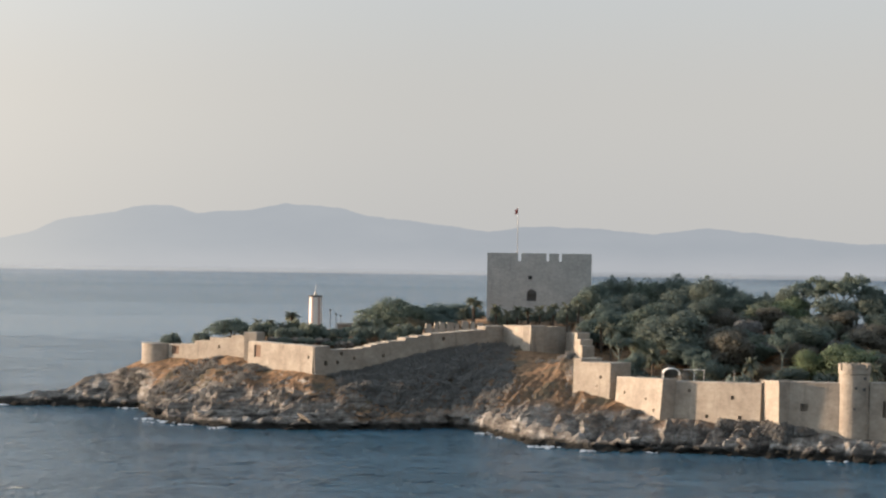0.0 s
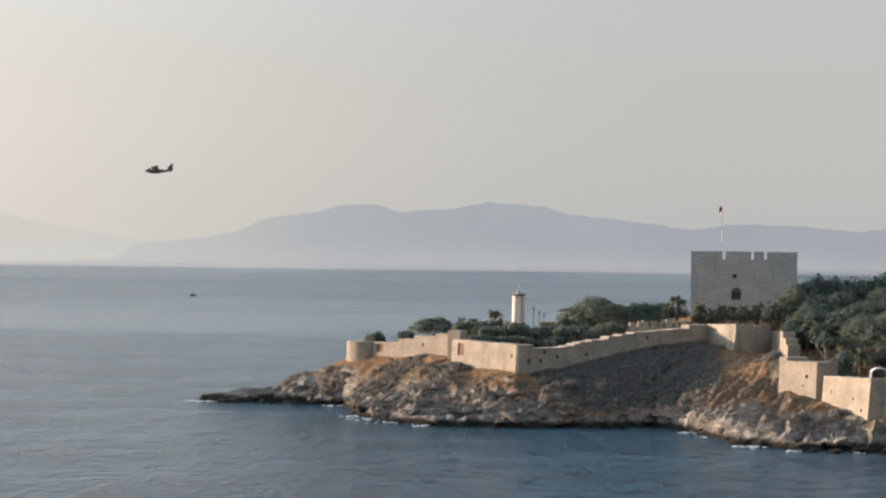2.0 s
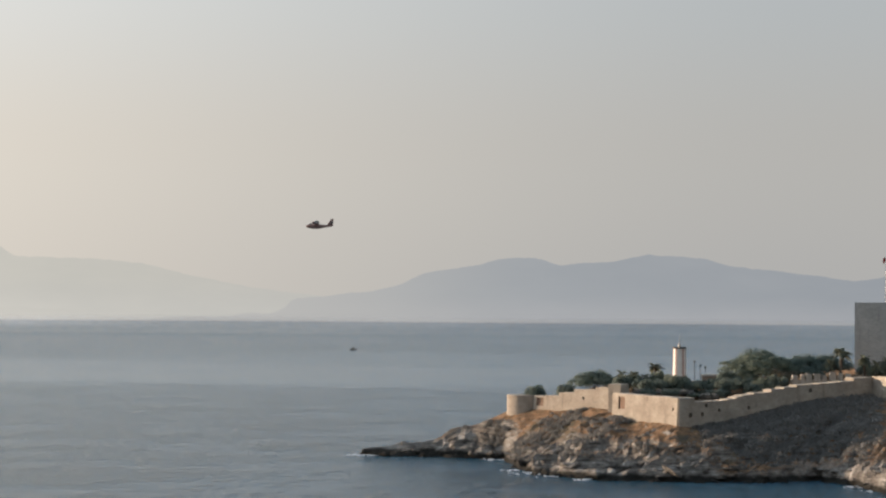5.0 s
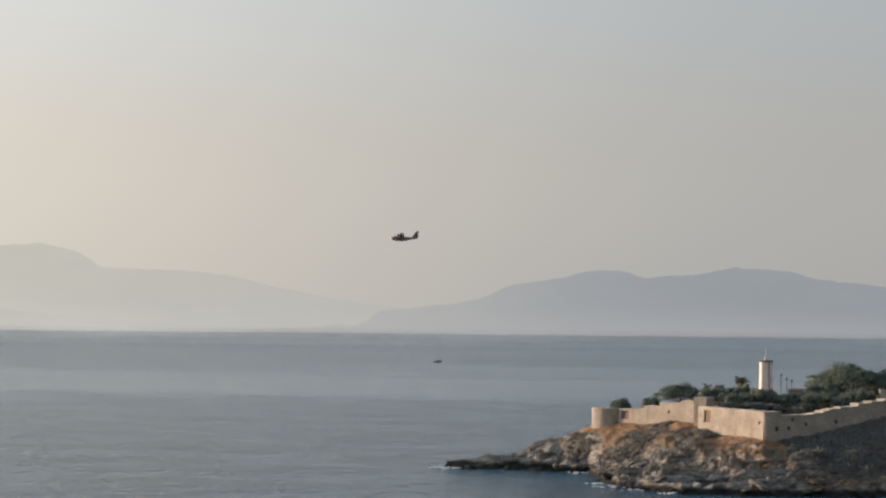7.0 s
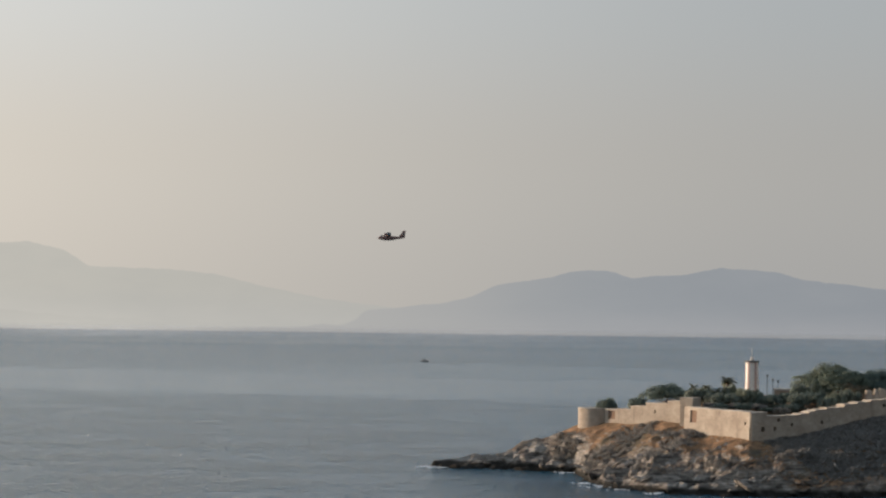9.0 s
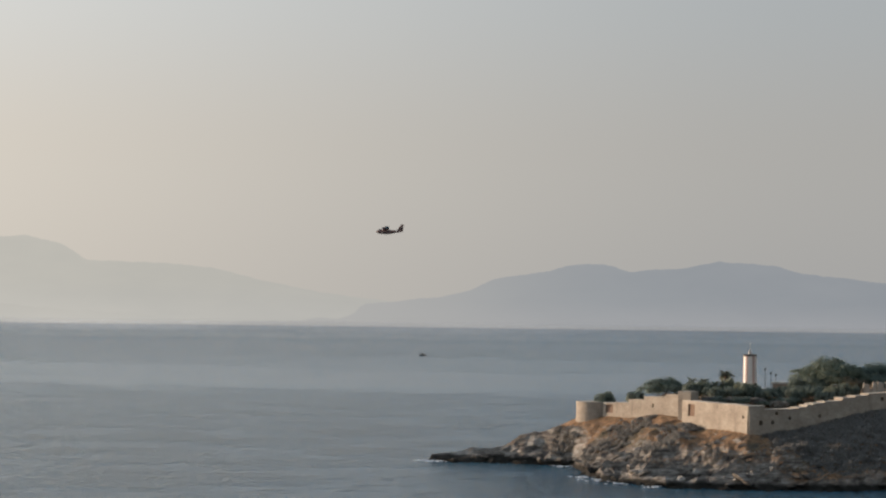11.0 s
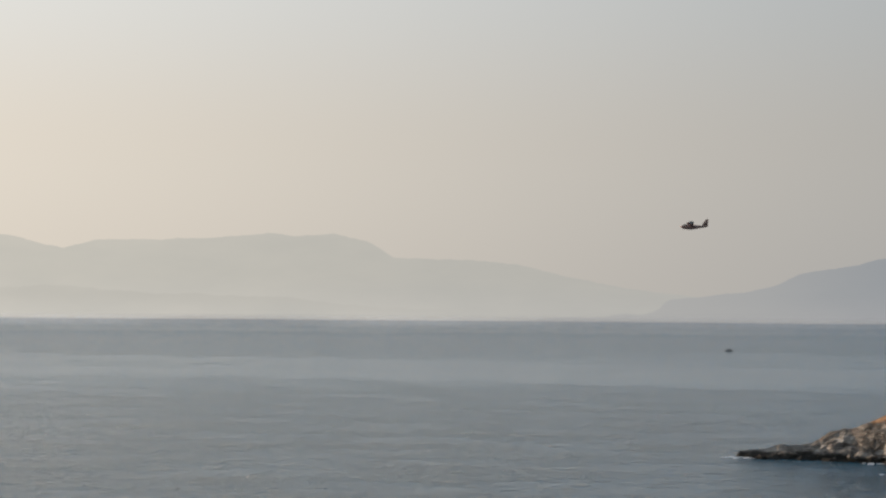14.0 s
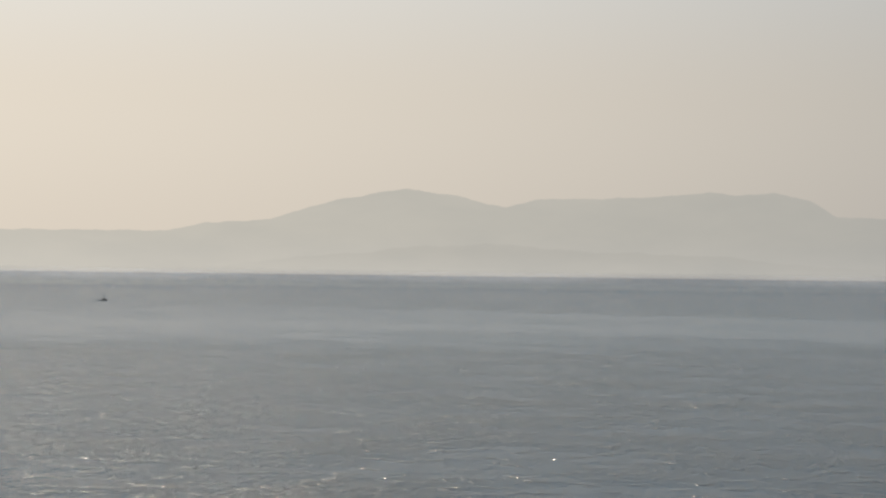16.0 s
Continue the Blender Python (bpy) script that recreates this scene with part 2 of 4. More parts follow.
def painted_haze_material(name, top, foot, z0, z1, paler=0.0):
    """A far range that glows by itself, its haze painted into the colour, thicker towards the water."""
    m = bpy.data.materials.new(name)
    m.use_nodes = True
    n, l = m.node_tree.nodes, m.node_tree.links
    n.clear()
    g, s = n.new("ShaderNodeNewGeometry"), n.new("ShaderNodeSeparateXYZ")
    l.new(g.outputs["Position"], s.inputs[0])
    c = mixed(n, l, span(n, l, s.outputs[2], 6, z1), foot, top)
    # a pale haze strip painted along the foot
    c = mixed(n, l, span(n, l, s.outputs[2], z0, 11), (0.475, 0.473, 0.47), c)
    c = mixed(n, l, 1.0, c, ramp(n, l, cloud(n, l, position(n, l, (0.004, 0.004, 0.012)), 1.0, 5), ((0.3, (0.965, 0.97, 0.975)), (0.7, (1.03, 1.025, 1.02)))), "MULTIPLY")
    # the painted haze pales a range that runs on behind the strait
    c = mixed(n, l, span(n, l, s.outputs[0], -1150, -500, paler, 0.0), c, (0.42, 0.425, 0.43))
    # the painted haze is made brighter and warmer on the side of the sun
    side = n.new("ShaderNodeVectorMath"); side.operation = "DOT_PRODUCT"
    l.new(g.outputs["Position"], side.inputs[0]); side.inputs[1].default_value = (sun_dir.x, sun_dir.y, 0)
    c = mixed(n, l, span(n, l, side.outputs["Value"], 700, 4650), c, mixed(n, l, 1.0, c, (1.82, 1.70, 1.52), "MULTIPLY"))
    # the colour is emitted, haze included; sun and sky add nothing
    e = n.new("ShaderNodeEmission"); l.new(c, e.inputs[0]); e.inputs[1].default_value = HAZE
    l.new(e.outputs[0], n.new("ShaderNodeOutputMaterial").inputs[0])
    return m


RANGE_EAST = painted_haze_material("hazy_blue_range", (0.335, 0.36, 0.39), (0.385, 0.40, 0.425), -5, 70, 0.8)
RANGE_WEST = painted_haze_material("paler_hazy_range", (0.43, 0.435, 0.425), (0.455, 0.46, 0.455), -5, 110)
RANGE_LOW = painted_haze_material("hazy_foothills", (0.42, 0.425, 0.418), (0.45, 0.456, 0.452), -5, 60)


# ---------- building helpers ----------
def thing(name, at, label, category, group="", kind=""):
    ob = new(name)
    ob.location = at
    return tagged(ob, label, category, group, kind)


def mesh_of(name, verts, faces, mat, smooth=False):
    me = bpy.data.meshes.new(name)
    me.from_pydata([tuple(v) for v in verts], [], [tuple(f) for f in faces])
    me.materials.append(mat)
    me.update()
    if smooth:
        me.shade_smooth()
    return me


def part(name, bm, mat, parent, label="", smooth=False):
    if isinstance(bm, bmesh.types.BMesh):
        bmesh.ops.recalc_face_normals(bm, faces=bm.faces)
        me = bpy.data.meshes.new(name)
        bm.to_mesh(me); bm.free()
        me.materials.append(mat)
        if smooth:
            me.shade_smooth()
    else:
        me = bm
    ob = new(name, me)
    ob.parent = parent
    return tagged(ob, label) if label else ob


def hexa(bm, corners):
    """A block from 4 lower and 4 upper corners, each ring in order."""
    v = [bm.verts.new(c) for c in corners]
    for f in ((3, 2, 1, 0), (4, 5, 6, 7), (0, 1, 5, 4), (1, 2, 6, 5), (2, 3, 7, 6), (3, 0, 4, 7)):
        bm.faces.new([v[i] for i in f])


def box(bm, x0, x1, y0, y1, z0, z1):
    hexa(bm, [(x0, y0, z0), (x1, y0, z0), (x1, y1, z0), (x0, y1, z0), (x0, y0, z1), (x1, y0, z1), (x1, y1, z1), (x0, y1, z1)])


def tube(bm, rings, n=16, cap=True):
    """A tube through rings of (centre, radius) or (centre, radius x, radius y), upright rings."""
    loops = []
    for c, *r in rings:
        rx, ry = r[0], r[-1]
        loops.append([bm.verts.new((c[0] + rx * math.cos(2 * math.pi * i / n), c[1] + ry * math.sin(2 * math.pi * i / n), c[2])) for i in range(n)])
    for a, b in zip(loops, loops[1:]):
        for i in range(n):
            bm.faces.new((a[i], a[(i + 1) % n], b[(i + 1) % n], b[i]))
    if cap:
        bm.faces.new(loops[0][::-1]); bm.faces.new(loops[-1])


def limb(bm, a, b, ra, rb, n=6):
    a, b = Vector(a), Vector(b)
    q = (b - a).to_track_quat("Z", "Y")
    loops = [[bm.verts.new(p + q @ Vector((r * math.cos(2 * math.pi * i / n), r * math.sin(2 * math.pi * i / n), 0))) for i in range(n)] for p, r in ((a, ra), (b, rb))]
    for i in range(n):
        bm.faces.new((loops[0][i], loops[0][(i + 1) % n], loops[1][(i + 1) % n], loops[1][i]))
    bm.faces.new(loops[0][::-1]); bm.faces.new(loops[1])


# ---------- the island's shape ----------
# bearing from the terrace (degrees, right is positive), distance of the waterline
COAST = ((-12.0, 399.5), (-11.7, 399), (-11.2, 398), (-10.1, 396), (-8.1, 391), (-7.85, 381), (-7.65, 367), (-7.2, 356), (-5.7, 345), (-3.45, 344), (-1.2, 346),
         (0.3, 351), (1.07, 343), (2.28, 323), (3.93, 313), (7.07, 312), (9.28, 307.5), (11.73, 305), (17.5, 301))
# bearing, distance and height of the crest, or of the foot of the walls
FOOT = ((-12.0, 402, 1.0), (-11.6, 402, 1.2), (-10.87, 403, 1.7), (-10.15, 404, 2.6), (-9.42, 404, 4.3), (-8.69, 402, 6.1), (-7.95, 396, 7.3), (-7.21, 393, 7.7),
        (-6.54, 390, 8.5), (-5.73, 385, 9.8), (-5.2, 381, 9.4), (-4.67, 374, 8.0), (-3.93, 368, 8.2), (-3.41, 364, 7.8), (-2.12, 370, 8.3),
        (-1.22, 374, 9.6), (-0.47, 378, 11.0), (0.43, 383, 12.2), (1.63, 388, 12.5), (2.36, 378, 11.6), (3.29, 381, 11.0),
        (3.55, 358, 8.3), (3.8, 343, 6.6), (4.66, 338, 5.8), (4.96, 334, 5.2), (5.91, 326, 3.9), (7.05, 325, 3.9), (8.49, 321, 4.1),
        (8.95, 317, 4.1), (10.55, 315, 2.8), (11.72, 312, 2.1), (17.5, 308, 2.3))
# bearing, height of the ground inside the walls, depth of the rise behind them, distance of the far shore
INSIDE = ((-11.7, 0.5, 4, 410), (-9.4, 3.8, 4, 414), (-8.0, 7.6, 5, 424), (-7.0, 9.8, 6, 440), (-5.0, 12.2, 8, 455), (-3.4, 12.4, 20, 465),
          (-1.0, 13.4, 24, 475), (1.6, 16.0, 30, 480), (3.4, 16.0, 40, 485), (4.2, 15.0, 70, 485), (8.0, 14.5, 80, 480), (17.5, 13.0, 80, 470))


def along(table, a, k):
    return float(np.interp(a, [r[0] for r in table], [r[k] for r in table]))


def step(t):
    t = min(1.0, max(0.0, t))
    return t * t * (3 - 2 * t)


def slab(p, q, period, seed):
    """Tilted beds: each rises in a short steep face and falls away gently; from 0 to 1."""
    s = p / period + 0.9 * noise.noise(Vector((p * 0.07, q * 0.05, seed))) + 0.25 * noise.noise(Vector((p * 0.3, q * 0.2, seed + 3)))
    k = math.floor(s)
    f = s - k
    tall = 0.35 + 0.65 * abs(noise.noise(Vector((k * 7.3, q * 0.09, seed + 5)))) * 2
    return min(1.4, tall) * (f / 0.22 if f < 0.22 else 1 - (f - 0.22) / 0.78)


def crag(x, y):
    """Ribs, ledges and broken rock."""
    east = step((x + 14) / 20)
    c = (1 - 0.45 * east) * noise.fractal(Vector((x * 0.16, y * 0.16, 3.1)), 0.9, 2.1, 5) + 0.5 * abs(noise.noise(Vector((x * 0.33 + y * 0.12, y * 0.2, 7.7))))
    c += 1.3 * abs(noise.noise(Vector((x * 0.10 - y * 0.05, y * 0.09, 2.2)))) - 0.4
    # beds: nearly level on the western point, steeply raked on the eastern shoulder
    west_beds = slab(0.95 * y - 0.3 * x, x, 5.2, 1.7) + 0.45 * slab(0.95 * y - 0.25 * x, x, 1.9, 4.4) + 0.55 * slab(0.9 * x + 0.4 * y, y, 6.5, 8.8)
    east_beds = 1.9 * slab(0.93 * x - 0.36 * y, y, 3.7, 2.9) + 0.6 * slab(0.93 * x - 0.36 * y, y, 1.5, 6.1)
    c += 0.95 * ((1 - east) * (west_beds - 0.75) + east * (east_beds - 0.9))
    return c + 0.30 * abs(noise.noise(Vector((x * 0.9, y * 0.6, 8.1)))) + 0.2 * noise.noise(Vector((x * 1.7, y * 1.2, 2.1))) - 0.2


def ground(x, y, rough=True):
    """Height of the island at x, y."""
    a, d = math.degrees(math.atan2(x, y)), math.hypot(x, y)
    p = Vector((x, y, 0))
    dc = along(COAST, a, 1) + (1.6 * noise.noise(p * 0.16) + 1.0 * noise.noise(p * 0.5) if rough else 0)
    df, zf = along(FOOT, a, 1), along(FOOT, a, 2)
    zp, deep, db = along(INSIDE, a, 1), along(INSIDE, a, 2), along(INSIDE, a, 3)
    if d <= dc:
        z = -1.0 * min(3.0, dc - d) - 0.2
    elif d < df:
        t = (d - dc) / max(0.5, df - dc)
        bend = float(np.interp(a, (-7.2, -6.2, -4.6, 3.0), (3.2, 1.9, 1.1, 0.95)))
        z = zf * (0.16 * step(t / 0.08) + 0.84 * t ** bend) - 0.2 * (1 - t)
        # the grassy shoulder below the upper wall
        z += 3.0 * math.exp(-((a - 3.4) / 0.62) ** 2 - ((d - 360) / 12) ** 2)
        if rough:
            hold = float(np.interp(a, (-8.3, -7.7), (0.42, 0.12)))
            env = step(t / 0.2) * (1 - (1 - hold) * step((t - 0.45) / 0.55))
            z += crag(x, y) * 1.5 * env * float(np.interp(a, (-8.5, -3, -1, 2.0, 2.5, 3.3, 4, 6, 12), (1.15, 1.25, 0.75, 0.8, 0.42, 0.36, 0.9, 1.1, 0.9))) * min(1.0, zf / 3.5)
    else:
        z = zf + (zp - zf) * step((d - df - 1.0) / deep)
        if rough:
            z += 0.25 * noise.fractal(Vector((x * 0.2, y * 0.2, 1.0)), 1.0, 2.0, 3) * min(1, (d - df) / 3)
            z += crag(x, y) * 1.5 * float(np.interp(a, (-8.3, -7.7), (0.6, 0.12))) * max(0.0, 1 - (d - df) / 7) * min(1.0, zf / 3.5)
        back = db - d
        if back < 14:
            z = z * step(back / 14) - 1.5 * (1 - step(back / 14))
    end = step((a + 11.97) / 0.22)
    return z * end - 1.5 * (1 - end)


def build_island():
    bearings = np.arange(-12.2, 17.4, 0.042)
    verts, faces = [], []
    rows = 150
    for a in bearings:
        dc, df, db = along(COAST, a, 1) - 5, along(FOOT, a, 1), along(INSIDE, a, 3) + 3
        ds = np.concatenate([np.linspace(dc, df, 100, endpoint=False), np.linspace(df, db, rows - 100)])
        for d in ds:
            x, y = d * math.sin(radians(a)), d * math.cos(radians(a))
            z = ground(x, y)
            w = 0.4 if 0 < z < 8 and d < df - 1 else 0.0
            verts.append((x + w * noise.noise(Vector((x * 0.7, y * 0.7, z))), y + w * noise.noise(Vector((x * 0.7, z, y * 0.7 + 40))), z))
    for i in range(len(bearings) - 1):
        for j in range(rows - 1):
            k = i * rows + j
            faces.append((k, k + rows, k + rows + 1, k + 1))
    ob = new("ground", mesh_of("island_ground", verts, faces, TERRAIN))
    tagged(ob, "rocky island with pale cliffs, dark wet waterline and dry brown grass", "island", kind="structure")


build_island()

# the sea: one sheet to the horizon
bm = bmesh.new()
ring0 = [bm.verts.new((0, 0, 0))]
for r in (150, 300, 600, 1500, 4790):
    ring = [bm.verts.new((r * math.sin(2 * math.pi * i / 96), r * math.cos(2 * math.pi * i / 96), 0)) for i in range(96)]
    for i in range(96):
        j = (i + 1) % 96
        bm.faces.new((ring0[0], ring[j], ring[i]) if len(ring0) == 1 else (ring0[i], ring0[j], ring[j], ring[i]))
    ring0 = ring
sea = part("water", bm, SEA, None)
tagged(sea, "calm grey-blue sea with low wind ripples and streaks", "sea", kind="structure")
sea.data.shade_flat()

# ---------- the far ranges: bearing, height above eye level in thousandths of the distance ----------
WEST = ((-60, 6), (-50, 10), (-43, 13.4), (-38.6, 13.7), (-37.7, 17.4), (-35.9, 19.7), (-34.6, 27.1), (-33, 32.9), (-32.3, 34.5), (-31, 31.6), (-29.7, 26.3), (-28.8, 30.3),
        (-27, 31), (-25.5, 32.1), (-24.3, 34.2), (-23.5, 32.9), (-22.5, 34.2), (-21.6, 30.5), (-20.9, 23.2), (-19, 22.6), (-17.7, 20.8), (-16.3, 15), (-14.7, 9.7),
        (-13, 6.3), (-11, 3), (-9, -2), (-7, -6))
EAST = ((-20.5, -6), (-17.5, -2), (-15, 2.4), (-14, 4.0), (-12.9, 6.1), (-11.7, 8.2), (-10.8, 11.6), (-10.2, 17.1), (-8.7, 21.1), (-8, 24.5), (-7.2, 24.5), (-6.55, 21.3), (-5.1, 23.2),
        (-4.2, 26.3), (-2.8, 24.7), (-2, 21.1), (-0.3, 17.9), (1.2, 14.5), (2.2, 17.1), (4, 16.8), (5.65, 14.2), (7, 17.6), (9.2, 13.9), (10.4, 11.6), (11.7, 10.8), (17, 8), (30, 4), (60, 2))
LOW = ((-40, -6), (-38, -2), (-36, 2), (-34, 6), (-32.5, 9), (-30, 9.6), (-27, 7.4), (-24, 6), (-21, 2), (-18, -3), (-16.5, -6))


def far_range(name, table, foot, crest, mat, label, seed):
    a0, a1 = table[0][0], table[-1][0]
    verts, faces, n = [], [], int((a1 - a0) / 0.07)
    for i in range(n + 1):
        a = a0 + (a1 - a0) * i / n
        h = float(np.interp(a, [r[0] for r in table], [r[1] for r in table])) / 1000
        h += 0.0005 * noise.fractal(Vector((a * 1.6, seed, 0)), 0.6, 2.0, 6)
        for j in range(9):
            t = j / 8
            d = foot + (crest - foot) * t + 14 * (1 - t) * noise.noise(Vector((a * 0.7, t * 3, seed)))
            top = EYE[2] + h * crest
            z = -2 + (top + 2) * (math.sin(t * math.pi / 2) ** 0.8) + (6 * math.sin(math.pi * t)) * noise.noise(Vector((a * 1.3, t * 2, seed + 9)))
            verts.append((d * math.sin(radians(a)), d * math.cos(radians(a)), z if j < 8 else top))
    for i in range(n):
        for j in range(8):
            k = i * 9 + j
            faces.append((k, k + 9, k + 10, k + 1))
    tagged(new(name, mesh_of(name, verts, faces, mat, True)), label, "mountains", kind="structure")


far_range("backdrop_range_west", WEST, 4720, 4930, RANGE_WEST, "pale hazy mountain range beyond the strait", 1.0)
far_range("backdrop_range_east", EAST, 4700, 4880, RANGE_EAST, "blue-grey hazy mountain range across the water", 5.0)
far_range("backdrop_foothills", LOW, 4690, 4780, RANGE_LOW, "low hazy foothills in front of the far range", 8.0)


def haze_sheet():
    """A low upright see-through sheet, added to imitate haze along the horizon."""
    m = bpy.data.materials.new("haze_sheet")
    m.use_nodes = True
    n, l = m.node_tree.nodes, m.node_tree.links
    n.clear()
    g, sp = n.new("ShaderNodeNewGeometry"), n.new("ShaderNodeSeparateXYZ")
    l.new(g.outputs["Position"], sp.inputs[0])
    # the sheet's opacity is painted as a haze band, fading up and down
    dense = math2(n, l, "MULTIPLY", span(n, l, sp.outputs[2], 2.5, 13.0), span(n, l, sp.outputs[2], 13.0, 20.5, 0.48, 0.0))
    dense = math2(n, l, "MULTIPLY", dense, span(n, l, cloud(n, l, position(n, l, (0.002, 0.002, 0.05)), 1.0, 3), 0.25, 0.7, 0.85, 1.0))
    clear, veil, mx = n.new("ShaderNodeBsdfTransparent"), n.new("ShaderNodeBsdfTranslucent"), n.new("ShaderNodeMixShader")
    veil.inputs[0].default_value = (0.25, 0.305, 0.37, 1)
    l.new(dense, mx.inputs[0]); l.new(clear.outputs[0], mx.inputs[1]); l.new(veil.outputs[0], mx.inputs[2])
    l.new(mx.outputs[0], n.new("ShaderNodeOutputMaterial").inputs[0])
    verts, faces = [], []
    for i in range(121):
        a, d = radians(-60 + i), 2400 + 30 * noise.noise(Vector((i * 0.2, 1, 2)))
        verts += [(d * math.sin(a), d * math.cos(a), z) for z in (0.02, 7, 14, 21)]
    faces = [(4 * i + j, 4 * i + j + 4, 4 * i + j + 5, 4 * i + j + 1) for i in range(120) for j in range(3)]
    tagged(new("backdrop_mist", mesh_of("backdrop_mist", verts, faces, m, True)), "low pale see-through sheet standing in for haze along the sea horizon", "mist", kind="structure")


haze_sheet()


# ---------- the fortress ----------
def fortress_wall(p0, p1, profile, zbase, label, thick=1.4, openings=(), batter=0.04, mat=None):
    """A stretch of wall from p0 to p1. profile: (start, end, height at start, height at end) along it; openings: (along, sill, width, height), recessed, and bricked up where a fifth value stands."""
    mat = mat or STONE
    a, b = Vector((*p0, 0)), Vector((*p1, 0))
    length = (b - a).length
    u = (b - a) / length
    out = Vector((u.y, -u.x, 0))
    if out.y > 0:
        out = -out
    ob = thing("fortress_wall", (a.x, a.y, zbase), label, "wall", "fortress walls")
    top_max = max(max(q[2], q[3]) for q in profile)

    def spot(s, z, back):
        lean = batter * (top_max - z)
        q = u * s + out * (lean - back)
        return (q.x, q.y, z - zbase)

    def cell(bm, s0, s1, za0, za1, zb0, zb1, back):
        hexa(bm, [spot(s0, za0, back), spot(s1, za1, back), spot(s1, za1, thick + 1), spot(s0, za0, thick + 1),
                  spot(s0, zb0, back), spot(s1, zb1, back), spot(s1, zb1, thick + 1), spot(s0, zb0, thick + 1)])

    bm, fill = bmesh.new(), bmesh.new()
    rng = random.Random(int(a.x * 10))
    for s0, s1, z0, z1 in profile:
        cuts = sorted({s0, s1, *(c for o in openings for c in (o[0] - o[2] / 2, o[0] + o[2] / 2) if s0 < c < s1), *np.arange(s0 + 2.2, s1 - 1.0, 2.2).tolist()})
        for c0, c1 in zip(cuts, cuts[1:]):
            za, zb = (z0 + (z1 - z0) * (c - s0) / (s1 - s0) for c in (c0, c1))
            mid = (c0 + c1) / 2
            here = sorted((o for o in openings if abs(mid - o[0]) < o[2] / 2), key=lambda o: o[1])
            low = (zbase, zbase)
            for o in here:
                cell(bm, c0, c1, low[0], low[1], o[1], o[1], 0)
                cell(fill if len(o) > 4 else bm, c0, c1, o[1], o[1], o[1] + o[3], o[1] + o[3], 0.22 if len(o) > 4 else 0.8)
                low = (o[1] + o[3],) * 2
            cell(bm, c0, c1, low[0], low[1], za - 0.16, zb - 0.16, 0)
    part("masonry", bm, mat, ob)
    if fill.verts:
        part("infill", fill, BRICK, ob, "reddish brown brick infill")
    else:
        fill.free()
    for s0, s1, z0, z1 in profile:
        bm = bmesh.new()
        cuts = np.linspace(s0, s1, max(2, int((s1 - s0) / 1.1) + 1))
        for c0, c1 in zip(cuts, cuts[1:]):
            za, zb = (z0 + (z1 - z0) * (c - s0) / (s1 - s0) for c in (c0, c1))
            w = rng.uniform(-0.035, 0.05)
            cell(bm, c0 + 0.01, c1 - 0.01, za - 0.157, zb - 0.157, za + w, zb + w, -0.07)
        part("coping", bm, COPING, ob)
    return ob


def round_tower(at, zbase, ztop, r, label, crenels, foot=1.08, mat=None, holes=()):
    mat = mat or STONE
    ob = thing("round_tower", (*at, zbase), label, "tower", "fortress towers")
    h, n = ztop - zbase, 40
    bm = bmesh.new()
    crown = 1.0 if crenels else 0.0
    zs = [0, h * 0.3, h * 0.62, h - crown - 0.55, h - crown - 0.5, h - crown]
    rs = [r * foot, r * (1 + (foot - 1) * 0.5), r * 0.99, r * 0.98, *((r * 1.03,) * 2 if crenels else (r * 0.99,) * 2)]
    tube(bm, [((0, 0, z), q) for z, q in zip(zs, rs)], n)
    part("drum", bm, mat, ob)
    if crenels:
        # parapet: blocks of the crown with gaps between them
        gaps = crenels
        for k in range(gaps):
            a0, a1 = 2 * math.pi * (k + 0.12) / gaps, 2 * math.pi * (k + 0.9) / gaps
            bm = bmesh.new()
            m = 6
            for i in range(m):
                b0, b1 = a0 + (a1 - a0) * i / m, a0 + (a1 - a0) * (i + 1) / m
                ring = [(math.cos(b0), math.sin(b0), r * 1.03), (math.cos(b1), math.sin(b1), r * 1.03), (math.cos(b1), math.sin(b1), r * 0.78), (math.cos(b0), math.sin(b0), r * 0.78)]
                hexa(bm, [(c * q, s * q, h - crown + 0.003) for c, s, q in ring] + [(c * q, s * q, h - 0.12 * ((k * 7 + i) % 3 == 0)) for c, s, q in ring])
            part("merlon", bm, mat, ob)
    else:
        bm = bmesh.new()
        tube(bm, [((0, 0, h + 0.003), r * 1.01), ((0, 0, h + 0.16), r * 1.01)], n)
        part("coping", bm, COPING, ob)
    # no holes are cut: dark blocks imitate the shade inside loopholes
    for ang, z, s in holes:
        bm = bmesh.new()
        c, sn = math.cos(radians(ang)), math.sin(radians(ang))
        q = r * 1.0
        box(bm, -s / 2, s / 2, -0.12, 0.12, -s / 2, s / 2)
        hole = part("embrasure", bm, DARK, ob, "small dark block standing in for the shade in a loophole")
        hole.matrix_basis = pose(c * q, sn * q, z - zbase, 0, 0, ang - 90)
    return ob


# western bastion and the stepped wall behind the point
round_tower((-52.1, 397.8), 5.0, 11.2, 3.4, "low round bastion of pale stone on the point", 0, 1.05)
fortress_wall((-50.0, 394.6), (-34.6, 381.6),
              ((0, 3.2, 11.3, 11.3), (3.2, 6.8, 11.5, 11.55), (6.8, 10.8, 12.15, 12.3), (10.8, 16.3, 12.85, 13.0), (16.3, 20.1, 13.4, 13.5)), 6.0,
              "pale stone wall stepping up the slope behind the bastion", openings=((1.75, 9.5, 1.9, 1.55, 1), (13.2, 11.0, 0.45, 0.6)))
fortress_wall((-34.9, 379.2), (-32.6, 378.2), ((0, 2.5, 14.2, 14.2),), 7.0, "small square turret of pale stone", thick=2.0, batter=0.0)
